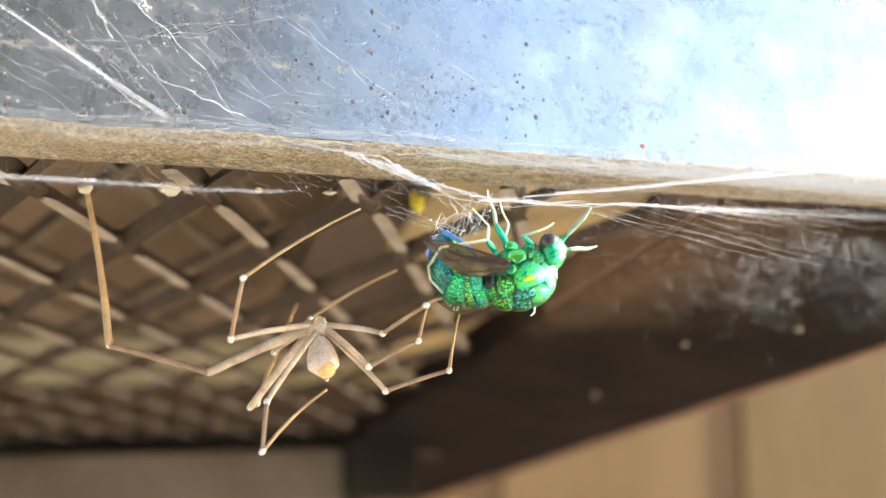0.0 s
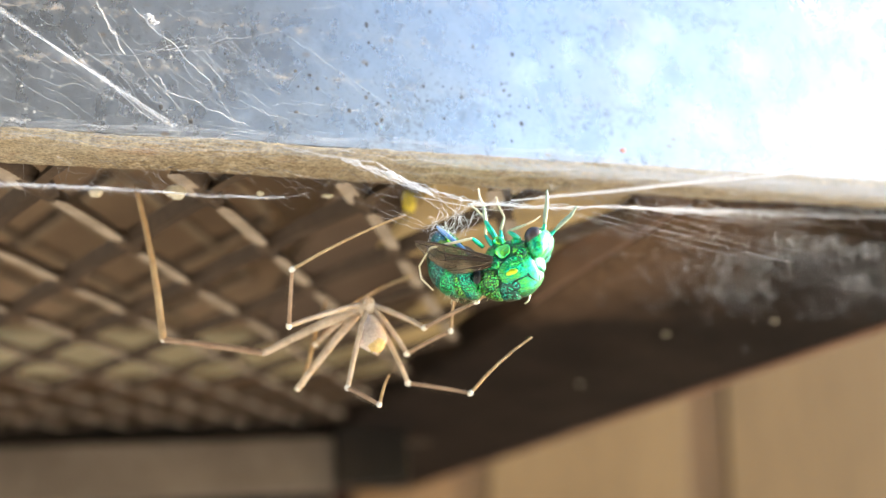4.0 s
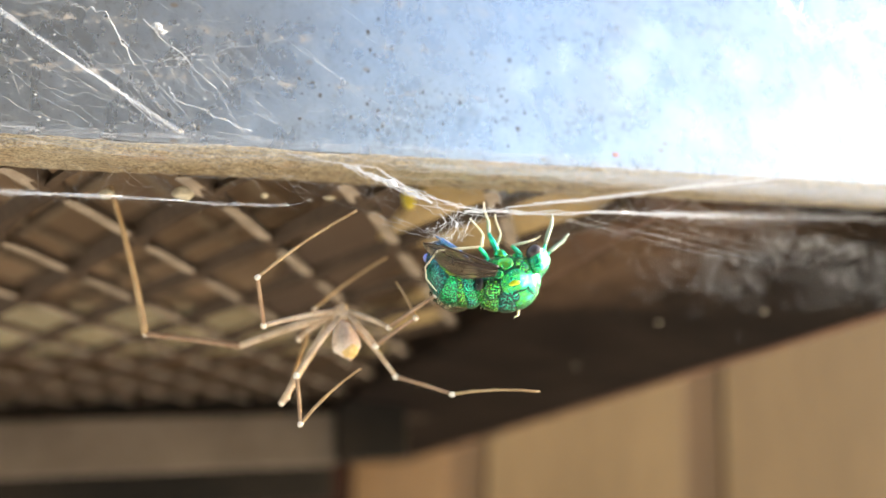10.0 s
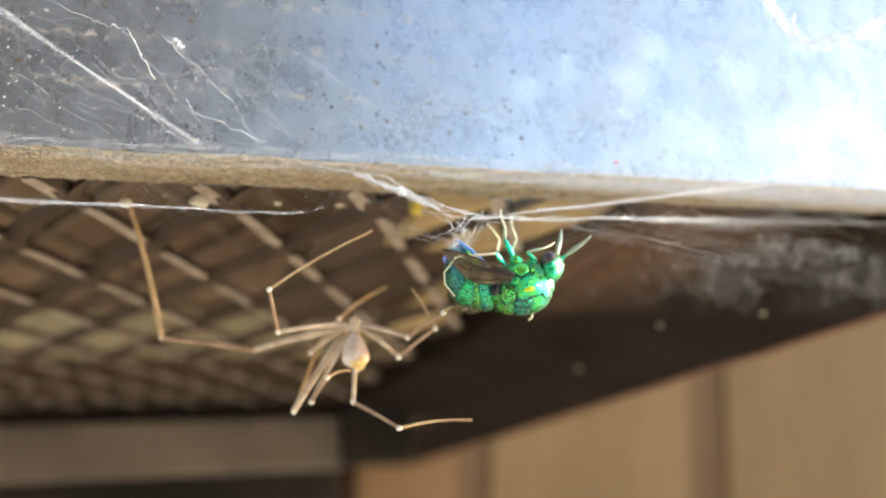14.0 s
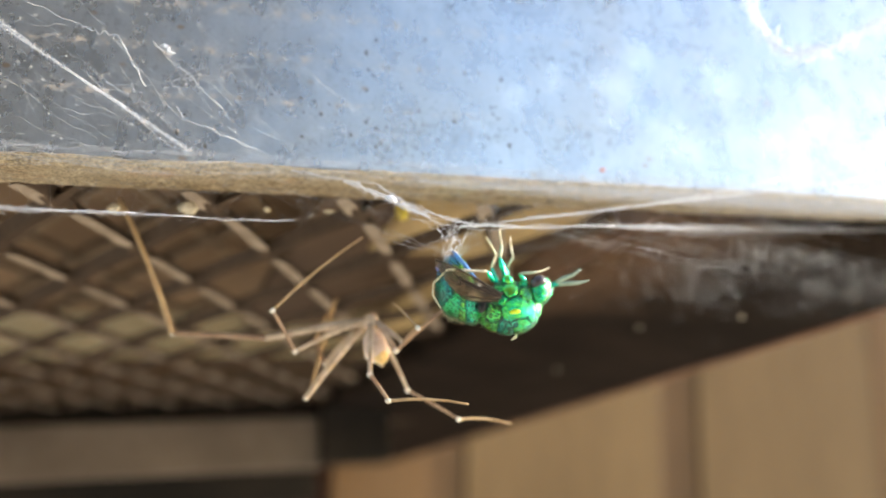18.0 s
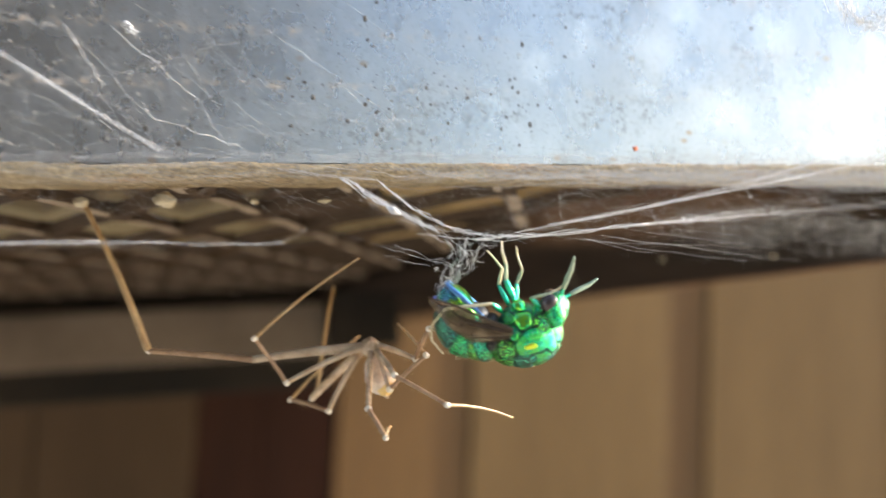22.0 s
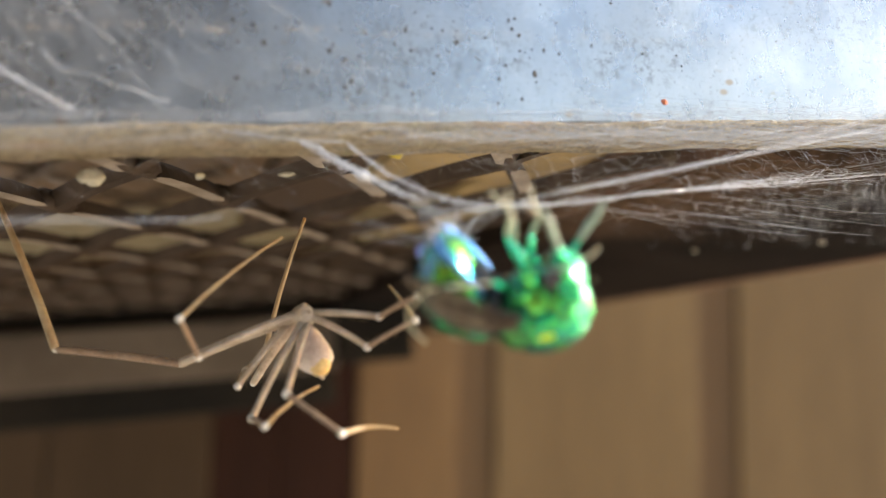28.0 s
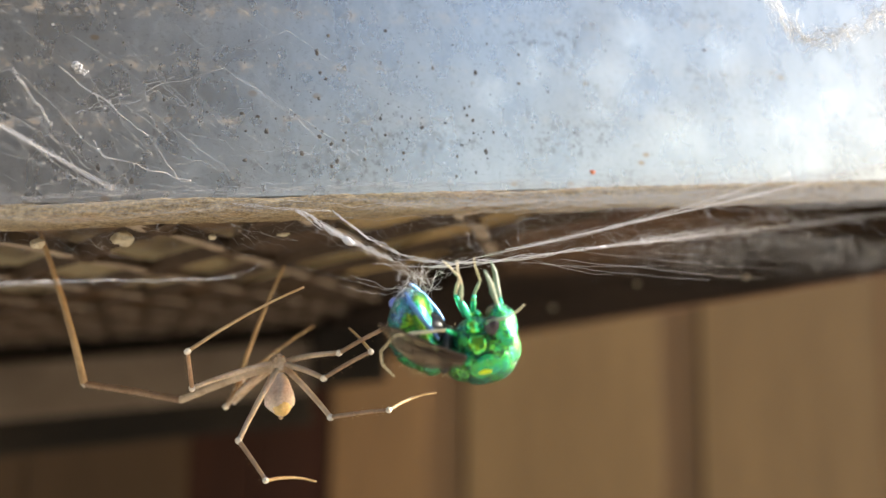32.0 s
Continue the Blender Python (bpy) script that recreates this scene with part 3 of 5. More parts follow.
for k in range(46):
    (a, b), (c, d) = rnd.sample(fan, 2)
    u = rnd.uniform(0.05, 0.6)
    haze_lines.append((a.lerp(b, u), c.lerp(d, u + rnd.uniform(0.02, 0.16)), rnd.uniform(0.006, 0.016), rnd.uniform(-0.2, 0.3), 0.6))
for a, b in (((28.8, -5.0, -6.9), (36.1, -3.0, -8.2)), ((31.0, -4.8, -6.9), (52.2, 0.0, -9.0)), ((27.5, -5.0, -7.0), (41.4, -2.0, -7.6)), ((33.0, -4.4, -6.4), (58.0, 3.0, -8.2)), ((38.0, -3.4, -6.4), (62.0, 5.0, -7.2)), ((29.5, -5.2, -7.2), (46.0, -1.0, -8.9))):
    haze_lines.append((a, b, rnd.uniform(0.008, 0.015), 0.15, 0.12))
for k in range(46):
    a = Vector((rnd.uniform(24, 62), rnd.uniform(-0.4, 2.0), -2.2))
    b = Vector((a.x + rnd.uniform(-3, 12), rnd.uniform(-4.6, 1.0), rnd.uniform(-6.4, -4.2)))
    haze_lines.append((a, b, rnd.uniform(0.004, 0.012), rnd.uniform(0.0, 0.8), 1.2))
strands("right_strand", right_lines, 0.05, SILK, "", parent=web)
strands("hazy_strand", haze_lines, 0.05, FAINT, "", parent=web)
# tangle at the hub, where the prey hangs
tangle = []
for k in range(18):
    p = Vector((rnd.gauss(20.8, 1.6), rnd.gauss(-5.2, 0.6), rnd.uniform(-7.6, -6.2)))
    q = Vector((rnd.gauss(19.9, 0.7), rnd.gauss(-4.4, 0.6), rnd.uniform(-9.4, -8.0)))
    tangle.append((p, q, rnd.choice((0.005, 0.007, 0.010, 0.016)), 0.0, 0.9))
for k in range(3):
    tangle.append(((19.4 + rnd.uniform(-0.8, 0.8), -4.2, -8.8), (15.6 - rnd.uniform(0, 2), -4.4 + rnd.uniform(-1, 1), -7.4 + rnd.uniform(-0.8, 0.4)), rnd.uniform(0.006, 0.014), 0.2, 0.35))
strands("tangle", tangle, 0.04, SILK, "", parent=web)

# fine threads before the metal face
face = []
for a, b, r in [((-14.4, -6, 9.8), (-7.4, -6, 6.8), 0.04), ((-7.4, -6, 6.8), (-5.5, -6, 6.6), 0.05), ((-5.5, -6, 6.6), (-3.5, -4, 3.6), 0.08), ((-3.0, -3, 7.9), (2.5, -1, 3.6), 0.05), ((-1.1, -2, 3.1), (-0.4, -2, 1.9), 0.05), ((-0.4, -2, 1.9), (5.2, -0.5, 0.5), 0.05),
                ((-0.5, -0.4, 6.2), (8.0, -0.3, 8.8), 0.03), ((8, -0.3, 8.8), (17.5, -0.3, 2.2), 0.025), ((-6, -3, 8), (1, -0.4, 0.6), 0.03), ((-8, -3, 5.0), (-1.5, -0.5, 0.3), 0.03), ((2.5, -1, 3.6), (4.6, -0.4, 0.4), 0.04)]:
    face.append((a, b, r * 0.65, 0.05, 0.35))
for k in range(48):
    x = rnd.gauss(-4, 8)
    face.append(((x, -0.3 - rnd.random() * 2, rnd.uniform(0.3, 9)), (x + rnd.uniform(2, 9), -0.15, rnd.uniform(-0.6, 3.5)), rnd.uniform(0.005, 0.010), rnd.uniform(0, 0.4), 0.4))
for k in range(34):
    x, z = rnd.uniform(-26, 14), rnd.uniform(3, 18)
    lean = rnd.choice((-0.75, -0.6, 0.35, 0.2, -1.1))
    run = rnd.uniform(5, 16)
    face.append(((x, -rnd.uniform(0.2, 3), z), (x + run, -0.15, max(-0.4, z + lean * run)), rnd.uniform(0.004, 0.011), rnd.uniform(0, 0.5), 0.5))
strands("fine_threads", face, 0.03, FAINT, "fine silk threads stretched before the galvanised bar")
# fluffy strand high on the bar
fluff = []
path = [(41.0, -0.5, 23.5), (45.8, -12, 13.8), (47.6, -12, 9.0), (49.7, -12, 7.5), (54.4, -12, 8.8), (57.9, -12, 11.0), (63.7, -12, 13.6), (96, -0.5, 22)]
for a, b in zip(path, path[1:]):
    for k in range(16):
        j = [Vector([rnd.gauss(0, 0.36) for _ in range(3)]) for _ in range(2)]
        fluff.append((Vector(a) + j[0], Vector(b) + j[1], rnd.uniform(0.009, 0.024), 0.0, 1.3))
fluffy = thing("fluffy_strand", (0, 0, 0), "fluffy white silk strand hung before the galvanised bar", "spider web")
WHITESILK = silk("white_silk", 0.8)
bsdf(WHITESILK).inputs["Base Color"].default_value = (0.9, 0.9, 0.9, 1)
strands("filament", fluff, 0.05, WHITESILK, "", parent=fluffy)
tuft = []
for k in range(22):
    tuft.append(((-2.1 + rnd.gauss(0, 0.15), -0.4, 8.9 + rnd.gauss(0, 0.15)), (-1.7 + rnd.gauss(0, 0.22), -0.4 + rnd.uniform(-0.3, 0.1), 8.4 + rnd.gauss(0, 0.22)), 0.07, 0, 0.3))
strands("silk_tuft", tuft, 0.05, SILK, "small white tuft of silk on the galvanised bar")
# matted threads along the lip, thickest past the prey
lip_lines = []
for k in range(320):
    x = rnd.uniform(-34, 75)
    lip_lines.append(((x, -0.42, rnd.uniform(-2.1, -0.6)), (x + rnd.uniform(2, 11), -0.46, rnd.uniform(-2.2, -0.5)), rnd.uniform(0.004, 0.012), rnd.uniform(-0.2, 0.3), 0.25))
for k in range(520):
    x = 14 + 70 * rnd.random() ** 0.8
    drop = rnd.uniform(0.0, 0.4) + max(0.0, x - 26) * 0.02 * rnd.random()
    lip_lines.append(((x, rnd.uniform(-0.9, -0.4), rnd.gauss(-1.5, 0.45) - drop), (x + rnd.uniform(5, 20), rnd.uniform(-0.9, -0.4), rnd.gauss(-1.6, 0.45) - drop), rnd.uniform(0.006, 0.018), rnd.uniform(-0.1, 0.5), 0.5))
for k in range(90):
    x = rnd.uniform(-14, 40)
    lip_lines.append(((x, rnd.uniform(0, 3), -2.3), (x + rnd.uniform(-2, 6), rnd.uniform(-2, 5), rnd.uniform(-5.0, -2.6)), rnd.uniform(0.004, 0.011), 0.2, 0.5))
for k in range(190):
    x = rnd.uniform(-34, 60)
    lip_lines.append(((x, -0.3, rnd.gauss(-0.2, 0.4)), (x + rnd.uniform(3, 14), -0.45, rnd.gauss(-0.4, 0.35)), rnd.uniform(0.004, 0.012), rnd.uniform(-0.2, 0.2), 0.25))
tagged(strands("lip_threads", lip_lines, 0.02, FAINT, "matted old silk along the rusty lip", "cobweb"), kind="stuff")
# old sheet web under the side rail
sheet = []
DUSTY = silk("dusty_silk", 0.25)
bsdf(DUSTY).inputs["Base Color"].default_value = (0.56, 0.57, 0.61, 1)
knots = [Vector((rnd.uniform(56, 90), 5 + abs(rnd.gauss(0, 12)), 0)) for _ in range(40)]
while len(sheet) < 1150:
    if rnd.random() < 0.8:
        k = rnd.choice(knots)
        x, y = k.x + rnd.gauss(0, 2.2), max(4.8, k.y + rnd.gauss(0, 2.6))
    else:
        x, y = rnd.uniform(47, 90), abs(rnd.gauss(0, 14)) + 5
    a = Vector((x, y, -2.6 - (x - 44) * 0.095 - abs(rnd.gauss(0, 0.8))))
    way = Vector((rnd.gauss(0.2, 0.7), rnd.gauss(0.1, 0.7), 0))
    b = a + way.normalized() * (rnd.uniform(0.6, 2.2) if rnd.random() < 0.9 else rnd.uniform(4, 11))
    if 46 < b.x < 91 and b.y > 4.6:
        b.z = -2.7 - (b.x - 44) * 0.095 - abs(rnd.gauss(0, 0.5))
        sheet.append((a, b, rnd.uniform(0.008, 0.032), rnd.uniform(0, 0.5), 1.1))
tagged(strands("old_cobweb", sheet, 0.03, DUSTY, "dusty old cobweb under the dark side rail", "cobweb"), kind="stuff")
under = []
for k in range(90):
    p = Vector((rnd.uniform(24, 50), rnd.uniform(-2, 12), rnd.uniform(-5.5, -2.6)))
    under.append((p, p + Vector((rnd.gauss(3, 4), rnd.gauss(1, 3), rnd.gauss(0, 0.8))), rnd.uniform(0.004, 0.009), 0.2, 0.7))
tagged(strands("loose_silk", under, 0.03, FAINT, "loose curls of old silk under the lip", "cobweb"), kind="stuff")

# ---- the green wasp: head along +x, belly and legs up (+z), as it hangs ----


def jewel(name, tones, cell=0.0, rough=0.24, patch=1.4, lo=0.16, slope=(0, 0, 0)):
    """Metallic cuticle: patches of hue; with a cell size, close-set beads with glint and shade in their colour."""
    m = material(name, tones[0], rough, 1.0)
    v = place(m)
    hue = noise_of(m, v, patch, 3, 0.5)
    n = len(tones)
    tone = ramp(m, hue, [(0.26 + 0.48 * i / max(1, n - 1), t) for i, t in enumerate(tones)])
    lumps = noise_of(m, v, 0.6, 2)
    if cell:
        vor = node(m, "ShaderNodeTexVoronoi", Scale=1.0 / (cell * MM), Randomness=0.7)
        wire(m, v, vor.inputs["Vector"])
        # Bright bead middles and dark gaps: glint and shade put into the colour.
        bead = ramp(m, vor.outputs["Distance"], [(0.10, (1.15, 1.15, 1.15)), (0.34, (0.7, 0.7, 0.7)), (0.58, (lo, lo, lo))])
        tone = mixed(m, 1.0, tone, bead, "MULTIPLY")
        height = ramp(m, vor.outputs["Distance"], [(0.05, (1, 1, 1)), (0.6, (0, 0, 0))])
        bump(m, mixed(m, 0.25, height, lumps), 0.85, cell * 0.7)
    else:
        bump(m, mixed(m, 0.4, lumps, noise_of(m, v, 0.2, 3)), 0.5, 0.22)
    wire(m, tone, bsdf(m).inputs["Base Color"])
    bsdf(m).inputs["Coat Weight"].default_value = 0.8
    bsdf(m).inputs["Coat IOR"].default_value = 1.55
    bsdf(m).inputs["Coat Roughness"].default_value = 0.38 if cell else 0.16
    return m


G1, G2, G3, YG, TEAL, BLUE = (0.02, 0.62, 0.07), (0.02, 0.90, 0.24), (0.008, 0.78, 0.42), (0.50, 0.88, 0.02), (0.006, 0.54, 0.50), (0.05, 0.16, 0.62)
DARKG = (0.003, 0.20, 0.07)
JEWEL = jewel("green_cuticle", [TEAL, G3, G2, G1], 0.17, 0.26, 1.2, 0.25)
SMOOTH = jewel("polished_green", [(0.004, 0.36, 0.40), (0.004, 0.58, 0.50), G3, (0.008, 0.76, 0.24), (0.10, 0.82, 0.10), (0.006, 0.62, 0.40), (0.004, 0.40, 0.44)], 0.12, 0.16, 1.0, 0.5)
FLANK = jewel("yellow_flank", [DARKG, G1, (0.30, 0.62, 0.03), (0.52, 0.62, 0.02), (0.20, 0.62, 0.05), DARKG], 0.15, 0.26, 1.0, 0.35)
LIME = jewel("lime_cuticle", [TEAL, G2, (0.34, 0.88, 0.05), G2, G3], 0.0, 0.16, 0.8)
BEADLIME = jewel("lime_beaded_cuticle", [G3, G2, (0.24, 0.88, 0.08), G2, (0.36, 0.88, 0.04)], 0.19, 0.26, 0.8, 0.16)
REAR = jewel("blue_green_cuticle", [BLUE, TEAL, (0.006, 0.50, 0.34), G3, TEAL], 0.19, 0.25, 1.3, 0.10)
BAND = jewel("yellow_green_cuticle", [G3, (0.34, 0.86, 0.04), G2, (0.30, 0.84, 0.05)], 0.19, 0.26, 0.7, 0.18)
BELLY = jewel("belly_green", [(0.03, 0.20, 0.80), (0.01, 0.42, 0.80), (0.01, 0.55, 0.60), G2, YG, G1, (0.02, 0.36, 0.70)], 0.0, 0.26, 1.6)
TIPBLUE = jewel("blue_tip", [BLUE, (0.12, 0.34, 0.62), TEAL, G3], 0.17, 0.26, 1.0, 0.3)
EYE = material("eye", (0.055, 0.042, 0.045), 0.14)
DARK = material("dark_waist", (0.008, 0.008, 0.008), 0.4)
PALE = worn("pale_limb", (0.50, 0.42, 0.24), (0.78, 0.72, 0.52), 0.4, 0.45)
LIMB = jewel("limb_green", [(0.01, 0.30, 0.16), G3, (0.02, 0.45, 0.30), (0.25, 0.6, 0.08)], 0.0, 0.28, 0.7)
SHINGREEN = worn("pale_green_limb", (0.22, 0.33, 0.20), (0.52, 0.56, 0.40), 0.4, 0.4)
HORN = worn("brown_horn", (0.12, 0.06, 0.03), (0.32, 0.20, 0.10), 0.5, 0.5)


def wing_film():
    m = material("wing_film", (0.30, 0.21, 0.12), 0.22, 0.0)
    bsdf(m).inputs["Alpha"].default_value = 0.66
    v = place(m)
    wire(m, ramp(m, noise_of(m, v, 1.2, 3), [(0.3, (0.075, 0.046, 0.024)), (0.7, (0.25, 0.175, 0.10))]), bsdf(m).inputs["Base Color"])
    bump(m, noise_of(m, place(m, (0.3, 1, 1.6)), 0.35, 3), 0.4, 0.06)
    return m


FILM, VEIN = wing_film(), material("wing_vein", (0.04, 0.022, 0.012), 0.4)


def blob(at, radii, turn=(0, 0, 0), seg=28, rough=0.0, shape=None, seed=0):
    bm = bmesh.new()
    bmesh.ops.create_uvsphere(bm, u_segments=seg, v_segments=max(8, seg // 2), radius=1.0)
    m = Matrix.Translation(at) @ Euler([radians(a) for a in turn]).to_matrix().to_4x4()
    for v in bm.verts:
        p = v.co.copy()
        if shape:
            p = shape(p)
        p = Vector((p.x * radii[0], p.y * radii[1], p.z * radii[2]))
        if rough:
            p *= 1 + rough * noise.noise(v.co * 2.2 + Vector((seed, 0, 0)))
        v.co = m @ p
    return bm


def limb(points, radii, sides=8):
    """A jointed, tapering tube, smoothed through its points."""
    pts, rs = [Vector(p) for p in points], list(radii)
    fine, fr = [], []
    for i in range(len(pts) - 1):
        for k in range(4):
            u = k / 4
            fine.append(pts[i].lerp(pts[i + 1], u)), fr.append(rs[i] + (rs[i + 1] - rs[i]) * u)
    fine.append(pts[-1]), fr.append(rs[-1])
    bm = bmesh.new()
    tube(bm, fine, fr, sides)
    return bm


wasp = thing("wasp", (23, -3.5, -11.6), "metallic green cuckoo wasp hanging belly up in silk", "wasp")


def at_angle(table, a):
    """A smooth value from a closed table of (degrees, value)."""
    n = len(table)
    for i in range(n):
        a0, v0 = table[i]
        a1, v1 = table[(i + 1) % n]
        span, off = (a1 - a0) % 360, (a - a0) % 360
        if off <= span:
            vm, vp = table[i - 1][1], table[(i + 2) % n][1]
            u = off / span
            return 0.5 * (2 * v0 + (v1 - vm) * u + (2 * vm - 5 * v0 + 4 * v1 - vp) * u * u + (3 * v0 - vm - 3 * v1 + vp) * u ** 3)
    return table[0][1]


def slice_plate(centre, reach, width, a0, a1, proud=0.0, groove=0.1, flat=0.72):
    """One curved plate of a body that is rolled round a cross axis: from angle a0 to a1, with rounded edges."""
    bm = bmesh.new()
    steps, across = max(6, int((a1 - a0) / 4)), 30
    grid = []
    for i in range(steps + 1):
        a = a0 + (a1 - a0) * i / steps
        edge = min(i, steps - i) / steps * (a1 - a0) * 0.045
        sink = groove * math.exp(-(edge / 0.14) ** 2) - proud
        row = []
        for j in range(across + 1):
            q = math.pi * (j / across - 0.5) * 0.995
            r = (at_angle(reach, a) - sink) * math.cos(q) ** flat
            row.append(bm.verts.new((centre[0] + r * math.cos(radians(a)), (at_angle(width, a) - sink) * math.sin(q), centre[2] + r * math.sin(radians(a)))))
        grid.append(row)
    for g, h in zip(grid, grid[1:]):
        for j in range(across):
            bm.faces.new((g[j], g[j + 1], h[j + 1], h[j]))
    core = [bm.verts.new((centre[0], v.co.y * 0.97, centre[2])) for v in grid[0]]
    for row, order in ((grid[0], 1), (grid[-1], -1)):
        for j in range(across):
            f = (core[j], core[j + 1], row[j + 1], row[j])
            bm.faces.new(f[::order])
    bmesh.ops.recalc_face_normals(bm, faces=bm.faces)
    return bm


def wp(name, bm, mat, parent=None, label=""):
    return part(name, bm, mat, parent or wasp, label, True)


# thorax: a rolled core, with separate side plates that stand proud of it
SEAM = material("dark_seam", (0.004, 0.03, 0.02), 0.45)
T_AT = (0.95, 0, -0.05)
T_REACH = [(-150, 2.35), (-120, 2.6), (-90, 2.62), (-60, 2.85), (-30, 3.15), (0, 3.2), (30, 2.85), (60, 2.1), (90, 1.85), (120, 1.65), (150, 1.45), (180, 1.5)]
T_WIDE = [(-150, 1.8), (-90, 1.95), (-30, 2.0), (30, 1.85), (90, 1.7), (150, 1.6)]
for name, a0, a1, mat, label in (("pronotum", -14, 36, JEWEL, "beaded green collar plate"), ("mesonotum", -62, -14, SMOOTH, "polished green back plate"), ("scutellum", -92, -62, REAR, "blue-green beaded plate"),
                                 ("metanotum", -128, -92, BAND, ""), ("propodeum", -190, -128, BEADLIME, ""), ("breast_plate", 36, 84, SMOOTH, ""), ("breast_plate", 84, 170, JEWEL, "")):
    wp(name, slice_plate(T_AT, T_REACH, T_WIDE, a0, a1), mat, None, label)
YGLEAM = jewel("yellow_gleam", [(0.72, 0.80, 0.03), (0.50, 0.82, 0.04)], 0.0, 0.36, 0.8)


def flank(x, z, at=T_AT, reach=T_REACH, wide=T_WIDE):
    """Half the body's width at a place on its side."""
    dx, dz = x - at[0], z - at[2]
    a = math.degrees(math.atan2(dz, dx))
    u = min(1.0, math.hypot(dx, dz) / at_angle(reach, a))
    return at_angle(wide, a) * math.sqrt(max(0.0, 1 - u ** (2 / 0.72)))


def plate(s, cx, cz, rx, rz, turn, proud=0.1, square=2.6, body=()):
    """A thin armour plate that lies on the body's side s: outline a rounded oblong, edges rolled under."""
    bm = bmesh.new()
    c, d = math.cos(radians(turn)), math.sin(radians(turn))
    rings = []
    mid = bm.verts.new((cx, s * (flank(cx, cz, *body) + proud * 1.25), cz))
    for k in range(1, 13):
        r = k / 12 if k < 12 else 1.02
        ring = []
        for j in range(40):
            q = 2 * math.pi * j / 40
            e = (abs(math.cos(q)) ** square + abs(math.sin(q)) ** square) ** (-1 / square)
            e *= 1 + 0.06 * math.sin(3 * q + cx * 5) + 0.03 * math.sin(5 * q + cz * 7)
            a, b = rx * r * e * math.cos(q), rz * r * e * math.sin(q)
            x, z = cx + a * c - b * d, cz + a * d + b * c
            y = flank(x, z, *body) + (proud * (1.25 - 0.25 * r * r) * math.sqrt(max(0.0, 1 - r ** 9)) if k < 12 else -0.12)
            ring.append(bm.verts.new((x, s * y, z)))
        rings.append(ring)
    for j in range(40):
        bm.faces.new((mid, rings[0][j], rings[0][(j + 1) % 40]))
    for g, h in zip(rings, rings[1:]):
        for j in range(40):
            bm.faces.new((g[j], h[j], h[(j + 1) % 40], g[(j + 1) % 40]))
    bmesh.ops.recalc_face_normals(bm, faces=bm.faces)
    return bm


def armour(name, s, cx, cz, rx, rz, turn, proud, mat, label="", square=2.6):
    """A plate with the dark joint that runs round it."""
    bm = plate(s, cx, cz, rx, rz, turn, proud, square)
    rim = [v.co.copy() for v in list(bm.verts)[-40:]]
    ob = wp(name, bm, mat, None, label)
    joint = bmesh.new()
    tube(joint, [p + Vector((0, s * 0.13, 0)) for p in rim + rim[:1]], 0.038, 5)
    wp("seam", joint, SEAM, ob)
    return ob


for s in (-1, 1):
    armour("side_plate", s, 2.05, -0.72, 1.2, 0.86, 28, 0.16, SMOOTH, "polished green side plate")
    wp("yellow_patch", plate(s, 2.0, -0.95, 0.52, 0.24, 18, 0.2, 2.0), YGLEAM, None, "yellow-green gleaming patch")
    armour("collar_side", s, 2.75, 0.78, 0.72, 0.62, 40, 0.13, BEADLIME, "beaded green collar side")
    armour("neck_plate", s, 3.3, -0.55, 0.36, 0.95, 14, 0.12, SMOOTH, "polished green neck plate")
    armour("leg_base_plate", s, 1.35, 0.72, 0.62, 0.58, 20, 0.15, LIME, "lime-green plate at the leg base")
    armour("leg_base_plate", s, 0.35, 0.75, 0.42, 0.45, 0, 0.12, SMOOTH)
    wp("wing_scale", plate(s, 0.82, -0.3, 0.36, 0.42, 10, 0.3, 2.0), SMOOTH, None, "small polished wing scale")
    armour("rear_side_plate", s, 0.35, -1.35, 0.62, 0.72, 6, 0.14, BEADLIME, "beaded yellow-green side plate")
    armour("shoulder_edge", s, 1.65, -1.92, 0.72, 0.34, 8, 0.1, REAR, "blue-green beaded shoulder edge")
    # Solid dark blob, whose colour stands for the shade in the waist gap.
    wp("waist_pit", blob((-0.62, s * 1.68, -1.0), (0.34, 0.24, 0.55), (0, 8, 0), 18), DARK, None, "dark blob in place of the shaded gap at the waist")
    wp("coxa", blob((1.0, s * 1.0, 1.55), (0.55, 0.42, 0.45), (0, 30, 0), 26, 0.05, None, 7), LIME)
    wp("coxa", blob((2.3, s * 0.95, 1.35), (0.5, 0.4, 0.45), (0, 10, 0), 26, 0.05, None, 8), SMOOTH)
wp("waist", blob((-0.75, 0, -0.35), (0.7, 1.7, 1.35), (0, 0, 0), 24), DARK, None, "dark waist between thorax and abdomen")
# abdomen: plates rolled round its own middle, blue tip up
abdomen = wp("abdomen", blob((-2.2, 0, 0.2), (1.5, 1.5, 1.6), (0, 0, 0), 16), DARK, None, "beaded green abdomen curled towards the belly")
A_AT = (-2.3, 0, 0.4)
A_REACH = [(-150, 2.5), (-120, 2.55), (-90, 2.6), (-62, 3.0), (-38, 2.3), (0, 1.25), (28, 1.08), (58, 1.12), (84, 1.65), (104, 2.6), (122, 3.2), (150, 2.8), (180, 2.5)]
A_WIDE = [(-150, 2.05), (-90, 2.15), (-30, 1.95), (35, 1.9), (100, 1.85), (128, 1.6), (150, 1.75), (180, 1.95)]
